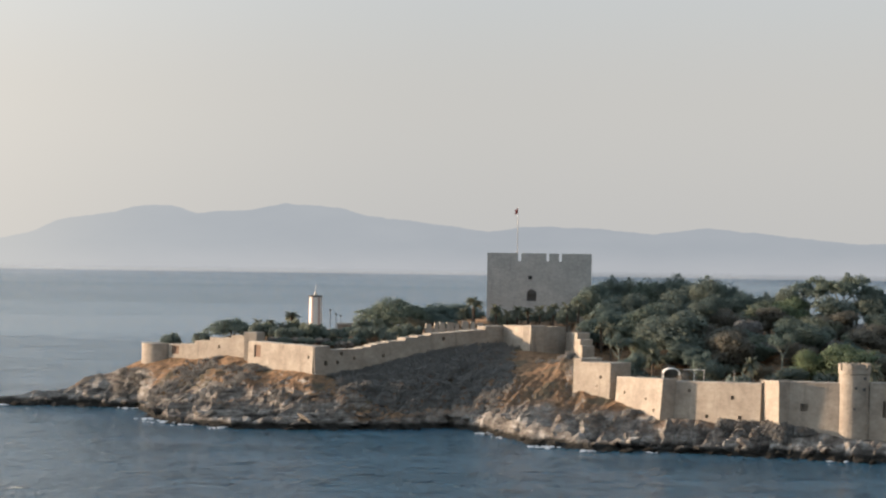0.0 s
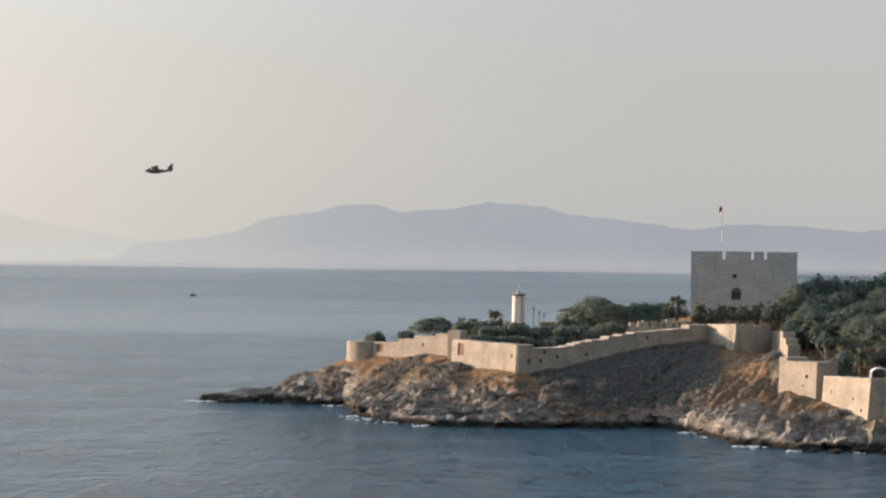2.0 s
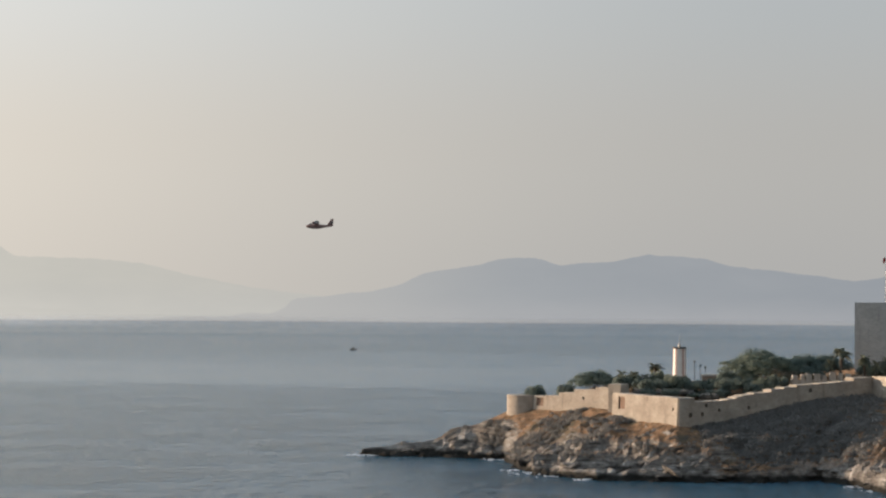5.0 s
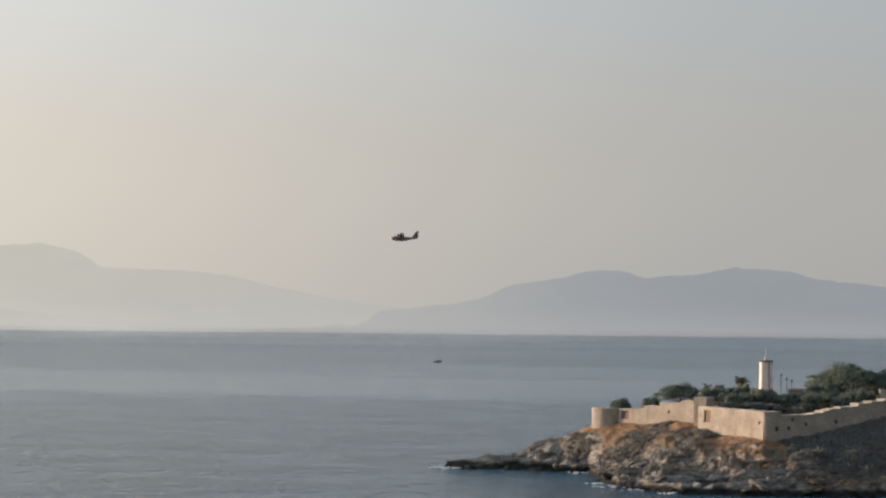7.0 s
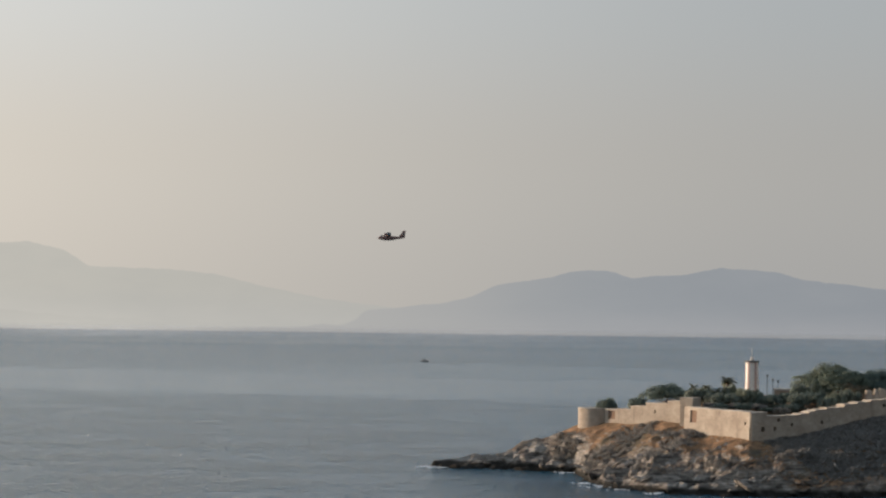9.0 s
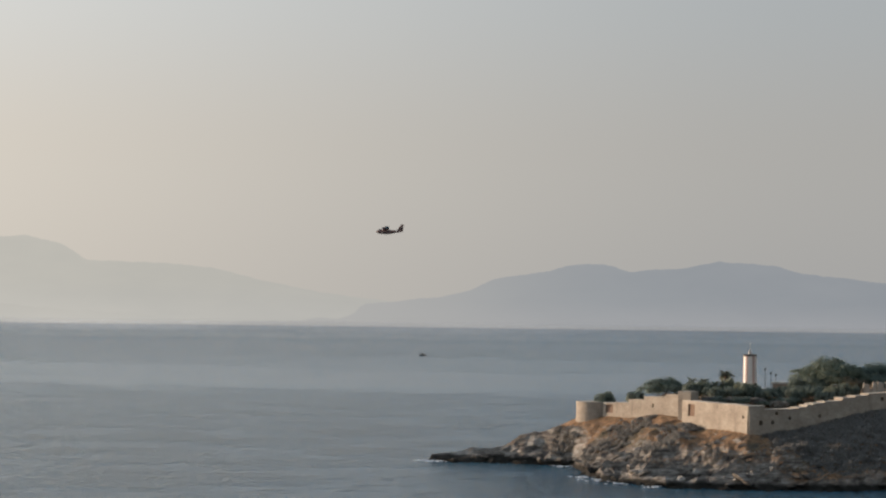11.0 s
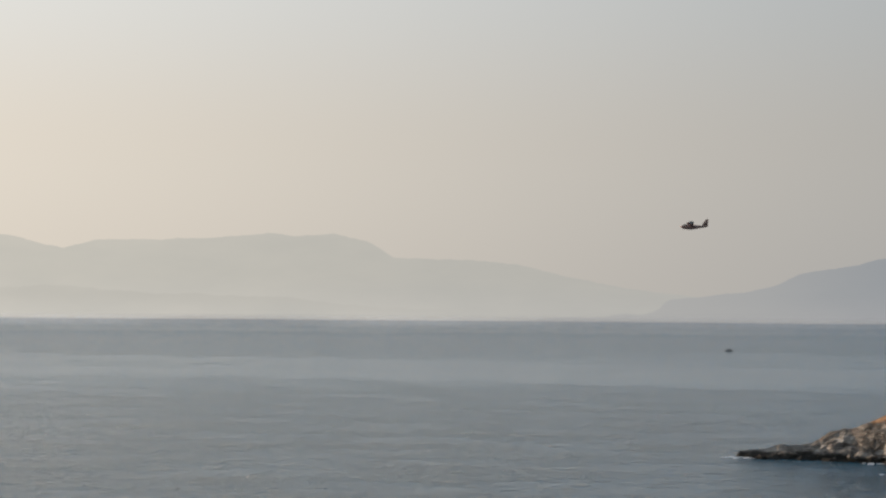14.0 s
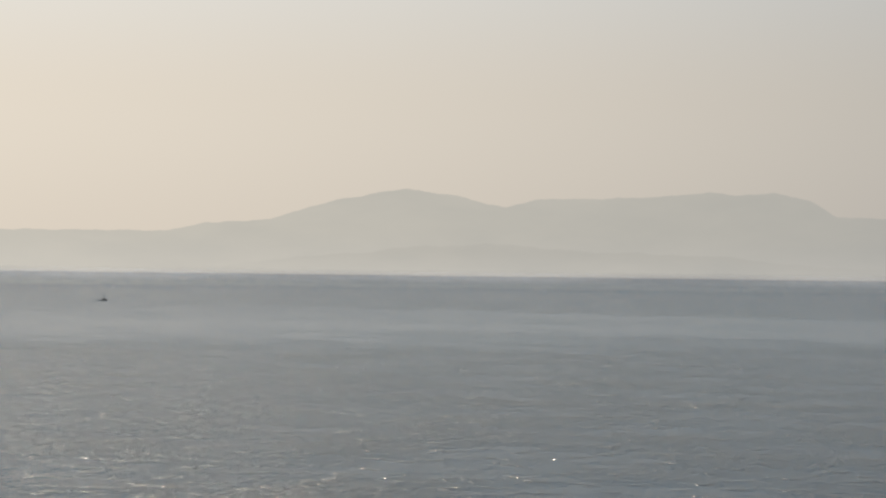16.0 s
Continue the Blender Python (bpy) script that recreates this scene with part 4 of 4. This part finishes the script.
for i in range(16):
    b = 4.9 + 0.75 * i
    put(shrubs[i % 3], b, along(FOOT, b, 1) + 9 + rng_plants.uniform(-2, 3), along(FOOT, b, 2) + 6.0 + rng_plants.uniform(-0.6, 0.8), rng_plants.uniform(0.9, 1.4), (2.3, 1.95, 1.5)[i % 3], rng_plants.uniform(0, 360))
for ob in PROTOS:
    for o in (*ob.children_recursive, ob):
        bpy.data.objects.remove(o)


def hillside_scrub():
    """Low bushes and tufts on the slopes below the walls."""
    rr, rng = random.Random(77), np.random.default_rng(77)
    clumps = []
    while len(clumps) < 2600:
        a = rr.uniform(-8.6, 12.0)
        dc, df = along(COAST, a, 1), along(FOOT, a, 1)
        t = rr.uniform(0.22, 1.0) ** 0.7
        d = dc + (df - dc) * t
        x, y = d * math.sin(radians(a)), d * math.cos(radians(a))
        if noise.noise(Vector((x * 0.09, y * 0.09, 4))) + 0.35 * noise.noise(Vector((x * 0.4, y * 0.4, 9))) + (0.42 if -2.6 < a < 0.8 else -0.36 if 0.8 <= a < 3.8 else -0.3 if a >= 3.8 else -0.08) + 0.2 * (t - 0.6) < 0.02:
            continue
        s = rr.uniform(0.25, 0.75) * (1.35 if -2.6 < a < 1.9 else 1.0)
        clumps.append(((x, y, ground(x, y) + s * 0.2), (s, s, s * 0.7), int(16 + 30 * s)))
    for _ in range(2600):
        # the cove is thickly overgrown
        a, t = rr.uniform(-2.7, 1.9), rr.uniform(0.15, 1.0)
        if a > 1.6 and t < 0.4 or a < -1.8 and t < 0.45:
            continue
        dc, df = along(COAST, a, 1), along(FOOT, a, 1)
        d = dc + (df - dc) * t
        x, y = d * math.sin(radians(a)), d * math.cos(radians(a))
        s = rr.uniform(0.5, 1.5) * (0.5 + 0.5 * t)
        clumps.append(((x, y, ground(x, y) + s * 0.05), (s, s, s * 0.42), int(16 + 30 * s)))
    v, f = leaf_quads(rng, clumps, 0.2)
    tagged(new("hillside_scrub", mesh_of("hillside_scrub", v, f, SCRUB)), "low dry scrub and tufts on the rocky slopes", "scrub", kind="stuff")


hillside_scrub()


# ---------- the lighthouse and small things behind the walls ----------
def build_lighthouse():
    x, y = -24.3, 411.3
    z0 = ground(x, y) - 0.2
    ob = thing("lighthouse", (x, y, z0), "short white lighthouse with faded reddish stripes and a dark cap", "lighthouse")
    top = 20.35 - z0
    bm = bmesh.new(); tube(bm, [((0, 0, 0), 1.75), ((0, 0, 1.9), 1.7), ((0, 0, 1.9), 1.5)], 28); part("plinth", bm, WHITE, ob)
    bm = bmesh.new(); tube(bm, [((0, 0, 1.903), 1.27), ((0, 0, top * 0.6), 1.2), ((0, 0, top - 0.35), 1.17)], 28); part("shaft", bm, WHITE, ob)
    for a in (-128, -62, -5, 60, 120, 180):
        bm = bmesh.new()
        for i in range(3):
            b0, b1 = radians(a + 7 * i), radians(a + 7 * (i + 1))
            ring = [(math.cos(b), math.sin(b), q) for b, q in ((b0, 1.24), (b1, 1.24), (b1, 1.1), (b0, 1.1))]
            hexa(bm, [(c * q * 1.045, s * q * 1.045, 2.0) for c, s, q in ring] + [(c * q * 0.97, s * q * 0.97, top - 0.4) for c, s, q in ring])
        part("stripe", bm, RED_FADED, ob, "faded red vertical stripe")
    bm = bmesh.new(); tube(bm, [((0, 0, top - 0.347), 1.36), ((0, 0, top - 0.18), 1.42), ((0, 0, top), 1.3)], 28); part("cap", bm, DARK, ob, "dark gallery cap")
    bm = bmesh.new(); tube(bm, [((0, 0, top + 0.003), 0.3), ((0, 0, top + 0.55), 0.26), ((0, 0, top + 0.75), 0.06)], 12); part("lantern", bm, PLANE_PALE, ob)
    bm = bmesh.new(); tube(bm, [((0, 0, top + 0.76), 0.05), ((0, 0, top + 2.3), 0.03)], 6); part("mast", bm, PLANE_PALE, ob, "thin pale mast")
    # lamp posts beside it
    for b, d, h in ((-2.98, 410, 17.4), (-2.83, 412, 16.6), (-2.7, 411, 16.3)):
        px, py = d * math.sin(radians(b)), d * math.cos(radians(b))
        g = ground(px, py) - 0.1
        lamp = thing("lamp_post", (px, py, g), "slim dark lamp post near the lighthouse", "lamp post", "lamp posts")
        bm = bmesh.new(); tube(bm, [((0, 0, 0), 0.09), ((0, 0, h - g), 0.05)], 8); part("post", bm, DARK, lamp)
        bm = bmesh.new(); tube(bm, [((0, 0, h - g + 0.003), 0.1), ((0, 0, h - g + 0.18), 0.24), ((0, 0, h - g + 0.4), 0.16)], 10); part("lantern", bm, DARK, lamp)
    x, y = 407 * math.sin(radians(-2.55)), 407 * math.cos(radians(-2.55))
    g = ground(x, y) - 0.3
    hut = thing("terrace_kiosk", (x, y, g), "low pale kiosk on the terrace by the lighthouse", "kiosk")
    bm = bmesh.new(); box(bm, -1.7, 1.7, -1.0, 1.0, 0, 15.0 - g); part("walls", bm, STONE, hut)
    bm = bmesh.new(); hexa(bm, [(-1.95, -1.25, 15.003 - g), (1.95, -1.25, 15.003 - g), (1.95, 1.25, 15.003 - g), (-1.95, 1.25, 15.003 - g), (-1.7, -1.0, 15.3 - g), (1.7, -1.0, 15.3 - g), (1.7, 1.0, 15.3 - g), (-1.7, 1.0, 15.3 - g)])
    part("roof", bm, COPING, hut)


build_lighthouse()


def build_ruin():
    """Broken pale masonry between the cove wall and the pines."""
    rr = random.Random(9)
    x, y = 395.5 * math.sin(radians(0.35)), 395.5 * math.cos(radians(0.35))
    z = ground(x, y) - 1.5
    ob = thing("ruined_parapet", (x, y, z), "row of broken pale stone piers behind the cove wall", "ruin")
    ob.rotation_euler = (0, 0, radians(14))
    s = -5.6
    while s < 5.4:
        w = rr.uniform(0.7, 1.5)
        bm = bmesh.new()
        h = 16.1 - z + rr.uniform(-0.35, 0.35) + 0.05 * s
        hexa(bm, [(s, -0.4, 0), (s + w, -0.4, 0), (s + w, 0.4, 0), (s, 0.4, 0), (s + 0.05, -0.36, h), (s + w - 0.04, -0.36, h + rr.uniform(-0.25, 0.1)), (s + w - 0.04, 0.36, h - 0.1), (s + 0.05, 0.36, h)])
        part("pier", bm, COPING, ob)
        s += w + rr.uniform(0.15, 0.6)
    bm = bmesh.new(); box(bm, -5.8, 5.8, -0.3, 0.3, 0, 14.9 - z); part("footing", bm, STONE, ob)


build_ruin()


def build_shelter():
    x, y = 35.8, 333.6
    z = ground(x, y)
    ob = thing("arched_shelter", (x, y, z), "small white arched shelter with an open front behind the shore wall", "shelter")
    h, r = 11.0 - z, 1.3
    pts = [(-r, 0.0)] + [(-r * math.cos(math.pi * i / 10), (h - 0.75) + 0.75 * math.sin(math.pi * i / 10)) for i in range(11)] + [(r, 0.0)]
    for yy in (0.0, 1.1, 2.2):
        bm = bmesh.new()
        for (x0, z0), (x1, z1) in zip(pts, pts[1:]):
            limb(bm, (x0, yy, z0), (x1, yy, z1), 0.06, 0.06, 6)
        part("hoop", bm, WHITE, ob)
    bm = bmesh.new()
    for (x0, z0), (x1, z1) in zip(pts[1:], pts[2:-1]):
        hexa(bm, [(x0, 0.05, z0 + 0.03), (x1, 0.05, z1 + 0.03), (x1, 2.15, z1 + 0.03), (x0, 2.15, z0 + 0.03), (x0, 0.05, z0 + 0.09), (x1, 0.05, z1 + 0.09), (x1, 2.15, z1 + 0.09), (x0, 2.15, z0 + 0.09)])
    part("cover", bm, WHITE, ob, "white curved roof cover")
    frame_ob = thing("pergola_frame", (37.6, 333.8, z), "slim pale metal pergola frame", "pergola")
    bm = bmesh.new(); limb(bm, (0, 0, h - 0.1), (3.4, 0.8, h - 0.15), 0.06, 0.06); part("beam", bm, WHITE, frame_ob)
    for px in (1.7, 3.3):
        bm = bmesh.new(); tube(bm, [((px, px * 0.235, 0), 0.05), ((px, px * 0.235, h - 0.16), 0.05)], 8); part("post", bm, WHITE, frame_ob)
    pole = thing("steel_pole", (44.4, 326.0, ground(44.4, 326.0)), "thin pale steel pole behind the shore wall", "pole")
    bm = bmesh.new(); tube(bm, [((0, 0, 0), 0.06), ((0, 0, 11.3 - ground(44.4, 326.0)), 0.05)], 8); part("shaft", bm, PLANE_PALE, pole)


build_shelter()


# ---------- shore rocks and foam ----------
def boulder(seed, label):
    rr = random.Random(seed)
    ob = thing("boulder", (0, 0, 0), label, "rock", "shore boulders")
    bm = bmesh.new()
    # split stone: flat broken faces and sharp edges
    for _ in range(22):
        d = Vector((rr.gauss(0, 1), rr.gauss(0, 1), rr.gauss(0, 1))).normalized() * rr.uniform(0.8, 1.1)
        bm.verts.new((d.x * 1.35, d.y * 0.9, d.z * 0.6))
    got = bmesh.ops.convex_hull(bm, input=bm.verts)
    bmesh.ops.delete(bm, geom=[g for g in got["geom_interior"] if isinstance(g, bmesh.types.BMVert)], context="VERTS")
    part("stone", bm, TERRAIN, ob)
    return ob


rocks = [boulder(s, "weathered grey boulder at the waterline") for s in (2, 5, 7, 9)]
rr = random.Random(12)
for i in range(150):
    a = -11.4 + 23.8 * i / 149 + rr.uniform(-0.06, 0.06)
    d = along(COAST, a, 1) + rr.gauss(0.6, 1.3)
    x, y = d * math.sin(radians(a)), d * math.cos(radians(a))
    s = rr.uniform(0.45, 1.25) * (1.35 if rr.random() < 0.15 else 1)
    ob = copy_thing(rocks[i % 4], pose(x, y, max(-0.15, ground(x, y)) + 0.05 * s, rr.uniform(-25, 25), rr.uniform(-25, 25), rr.uniform(0, 360)))
    ob.scale = (s, s * rr.uniform(0.7, 1.1), s * rr.uniform(0.6, 1.1))
# larger crags standing out of the slopes
for i in range(110):
    a = rr.uniform(-8.3, 12.0)
    t = rr.uniform(0.05, 0.6)
    if -1.2 < a < 1.2 and t > 0.3 or a > 1.2 and i % 3:
        continue
    d = along(COAST, a, 1) + (along(FOOT, a, 1) - along(COAST, a, 1)) * t
    x, y = d * math.sin(radians(a)), d * math.cos(radians(a))
    s = rr.uniform(0.35, 0.95)
    ob = copy_thing(rocks[i % 4], pose(x, y, ground(x, y) - 0.2 * s, rr.uniform(-15, 35), rr.gauss(-32, 12), rr.uniform(-35, 15)))
    ob.scale = (s * 1.3, s * rr.uniform(0.6, 1.0), s * rr.uniform(0.45, 0.8))
for ob in rocks:
    for o in (*ob.children_recursive, ob):
        bpy.data.objects.remove(o)


def build_foam():
    rr = random.Random(4)
    verts, faces = [], []
    spots = [(-11.93, 398.5, 1.4, 26), (-11.6, 397, 1.5, 8), (-8.3, 388.5, 1.6, 10), (-7.75, 363, 1.3, 12), (-7.45, 356.5, 2.2, 22), (-6.7, 351, 2.0, 12), (-6.0, 344.5, 2.0, 16),
             (1.2, 339, 1.6, 12), (1.6, 332, 1.4, 8), (2.75, 316.5, 1.9, 24), (3.85, 310.5, 0.9, 12), (5.5, 310, 1.6, 4), (10.5, 304.5, 1.5, 4)]
    for a, d, w, n in spots:
        for _ in range(n):
            x0 = d * math.sin(radians(a)) + rr.gauss(0, w * 0.55)
            y0 = d * math.cos(radians(a)) + rr.gauss(0, w * 0.7)
            k, r = len(verts), rr.uniform(0.1, 0.34)
            m = 9
            for i in range(m):
                q = r * rr.uniform(0.55, 1.2)
                verts.append((x0 + 1.7 * q * math.cos(2 * math.pi * i / m), y0 + 1.5 * q * math.sin(2 * math.pi * i / m), 0.06 + 0.05 * rr.random()))
            verts.append((x0, y0, 0.22))
            faces += [(k + i, k + (i + 1) % m, k + m) for i in range(m)]
    tagged(new("sea_foam", mesh_of("sea_foam", verts, faces, FOAM, True)), "white foam where small waves break on the rocks", "foam", kind="stuff")


build_foam()


# ---------- boats ----------
def boat(x, y, length, turn, label, hull_mat, wake):
    ob = thing("boat", (x, y, 0), label, "boat", "boats")
    ob.rotation_euler = (0, 0, radians(turn))
    bm = bmesh.new()
    L, W = length, length * 0.3
    rows = []
    for i in range(9):
        t = i / 8
        w = W / 2 * (1 - (2 * t - 1) ** 4 * (1 if t > 0.5 else 0.35))
        sheer = 0.55 + 0.5 * t * t
        rows.append([bm.verts.new((L * (t - 0.5), s * w * k, z)) for s, k, z in ((-1, 1, sheer), (-1, 0.7, 0.1), (0, 1, -0.3), (1, 0.7, 0.1), (1, 1, sheer))])
    for a, b in zip(rows, rows[1:]):
        for i in range(4):
            bm.faces.new((a[i], a[i + 1], b[i + 1], b[i]))
        bm.faces.new((a[4], a[0], b[0], b[4]))
    bm.faces.new(rows[0]); bm.faces.new(rows[-1][::-1])
    part("hull", bm, hull_mat, ob)
    bm = bmesh.new(); hexa(bm, [(-0.12 * L, -0.28 * W, 0.6), (0.16 * L, -0.28 * W, 0.6), (0.16 * L, 0.28 * W, 0.6), (-0.12 * L, 0.28 * W, 0.6), (-0.1 * L, -0.24 * W, 1.75), (0.08 * L, -0.24 * W, 1.75), (0.08 * L, 0.24 * W, 1.75), (-0.1 * L, 0.24 * W, 1.75)])
    cab = part("cabin", bm, hull_mat, ob)
    bm = bmesh.new(); box(bm, -0.08 * L, 0.06 * L, -0.29 * W, -0.27 * W, 1.1, 1.55); part("window", bm, GLASS_DARK, cab)
    bm = bmesh.new(); tube(bm, [((0, 0, 1.753), 0.05), ((0, 0, 2.7), 0.03)], 6); part("mast", bm, DARK, ob)
    if wake:
        bm = bmesh.new()
        rr = random.Random(3)
        for i in range(30):
            t = rr.random()
            x0, y0, r = -L * (0.5 + 0.55 * t), rr.uniform(-1, 1) * (0.3 + 0.5 * t), rr.uniform(0.25, 0.5)
            tube(bm, [((x0, y0, -0.05), r), ((x0, y0, 0.25 * (1 - 0.4 * t)), r * 0.6)], 7)
        tagged(part("wake_foam", bm, FOAM, None), "white foam churned up behind a motor boat", "foam", kind="stuff").matrix_basis = ob.matrix_basis.copy()
        bpy.data.objects["wake_foam"].location = (x, y, 0)
        bpy.data.objects["wake_foam"].rotation_euler = (0, 0, radians(turn))


boat(1431 * math.sin(radians(-12.05)), 1431 * math.cos(radians(-12.05)), 5.2, 8, "small dark fishing boat far out on the water", BOAT_HULL, False)
boat(1427 * math.sin(radians(-40.28)), 1427 * math.cos(radians(-40.28)), 4.6, 40, "small dark motor boat with a white wake", BOAT_HULL, True)


# ---------- the amphibious aeroplane ----------
def build_plane():
    d, a, slope = 1560.0, -12.98, 0.0384
    ob = thing("seaplane", (d * math.sin(radians(a)), d * math.cos(radians(a)), EYE[2] + d * slope), "twin-engined amphibious aeroplane in low level flight", "aeroplane")
    ob.rotation_euler = (radians(5), radians(-2), radians(13 + 180))
    # nose along +x, wings along y
    bm = bmesh.new()
    n, loops = 14, []
    for x, w, up, down in ((9.6, 0.1, 0.1, -0.25), (9.0, 0.65, 0.6, -0.9), (7.4, 1.2, 1.3, -1.5), (5.0, 1.4, 1.6, -1.8), (1.5, 1.4, 1.65, -1.8), (-0.5, 1.3, 1.6, -1.5), (-4.0, 1.0, 1.45, -0.6), (-7.5, 0.55, 1.2, 0.1), (-9.8, 0.15, 1.1, 0.55)):
        mid, hz = (up + down) / 2, (up - down) / 2
        loops.append([bm.verts.new((x, w * math.cos(2 * math.pi * i / n), mid + hz * math.sin(2 * math.pi * i / n))) for i in range(n)])
    for p, q in zip(loops, loops[1:]):
        for i in range(n):
            bm.faces.new((p[i], p[(i + 1) % n], q[(i + 1) % n], q[i]))
    bm.faces.new(loops[0][::-1]); bm.faces.new(loops[-1])
    hull = part("fuselage", bm, PLANE_GREY, ob, "", True)
    bm = bmesh.new(); hexa(bm, [(6.1, -0.9, 1.2), (7.6, -0.8, 0.95), (7.6, 0.8, 0.95), (6.1, 0.9, 1.2), (5.9, -0.7, 2.0), (6.9, -0.6, 1.9), (6.9, 0.6, 1.9), (5.9, 0.7, 2.0)]); part("cockpit", bm, GLASS_DARK, hull)
    bm = bmesh.new()
    hexa(bm, [(0.2, -14.2, 2.0), (3.2, -14.2, 2.0), (3.2, 14.2, 2.0), (0.2, 14.2, 2.0), (0.3, -14.2, 2.12), (2.6, -14.2, 2.45), (2.6, 14.2, 2.45), (0.3, 14.2, 2.12)])
    part("wing", bm, PLANE_PALE, ob, "pale straight high wing")
    bm = bmesh.new(); box(bm, 0.4, 3.0, -0.7, 0.7, 1.3, 2.0); part("wing_pylon", bm, PLANE_GREY, ob)
    for y in (-3.0, 3.0):
        bm = bmesh.new()
        for x0, x1, r0, r1 in ((5.0, 4.4, 0.55, 0.75), (4.4, 0.6, 0.75, 0.35)):
            limb(bm, (x0, y, 2.3), (x1, y, 2.3), r0, r1, 12)
        eng = part("engine", bm, PLANE_GREY, ob)
        bm = bmesh.new()
        for k in range(3):
            b = radians(120 * k + 20)
            limb(bm, (5.1, y, 2.3), (5.1, y + 1.9 * math.cos(b), 2.3 + 1.9 * math.sin(b)), 0.12, 0.06, 5)
        part("propeller", bm, DARK, eng)
    for y in (-11.0, 11.0):
        bm = bmesh.new()
        limb(bm, (2.6, y, 0.9), (0.2, y, 0.95), 0.32, 0.2, 10); limb(bm, (1.6, y, 1.0), (1.6, y, 2.0), 0.1, 0.1, 6)
        part("wing_float", bm, PLANE_PALE, ob)
    bm = bmesh.new(); hexa(bm, [(-9.9, -0.2, 0.9), (-5.4, -0.2, 1.1), (-5.4, 0.2, 1.1), (-9.9, 0.15, 0.9), (-10.3, -0.1, 6.0), (-8.6, -0.1, 6.0), (-8.6, 0.1, 6.0), (-10.3, 0.1, 6.0)]); part("fin", bm, PLANE_GREY, ob)
    bm = bmesh.new(); hexa(bm, [(-9.8, -5.0, 3.1), (-8.2, -5.0, 3.1), (-8.2, 5.0, 3.1), (-9.8, 5.0, 3.1), (-9.8, -5.0, 3.25), (-8.4, -5.0, 3.3), (-8.4, 5.0, 3.3), (-9.8, 5.0, 3.25)]); part("tailplane", bm, PLANE_PALE, ob)


build_plane()
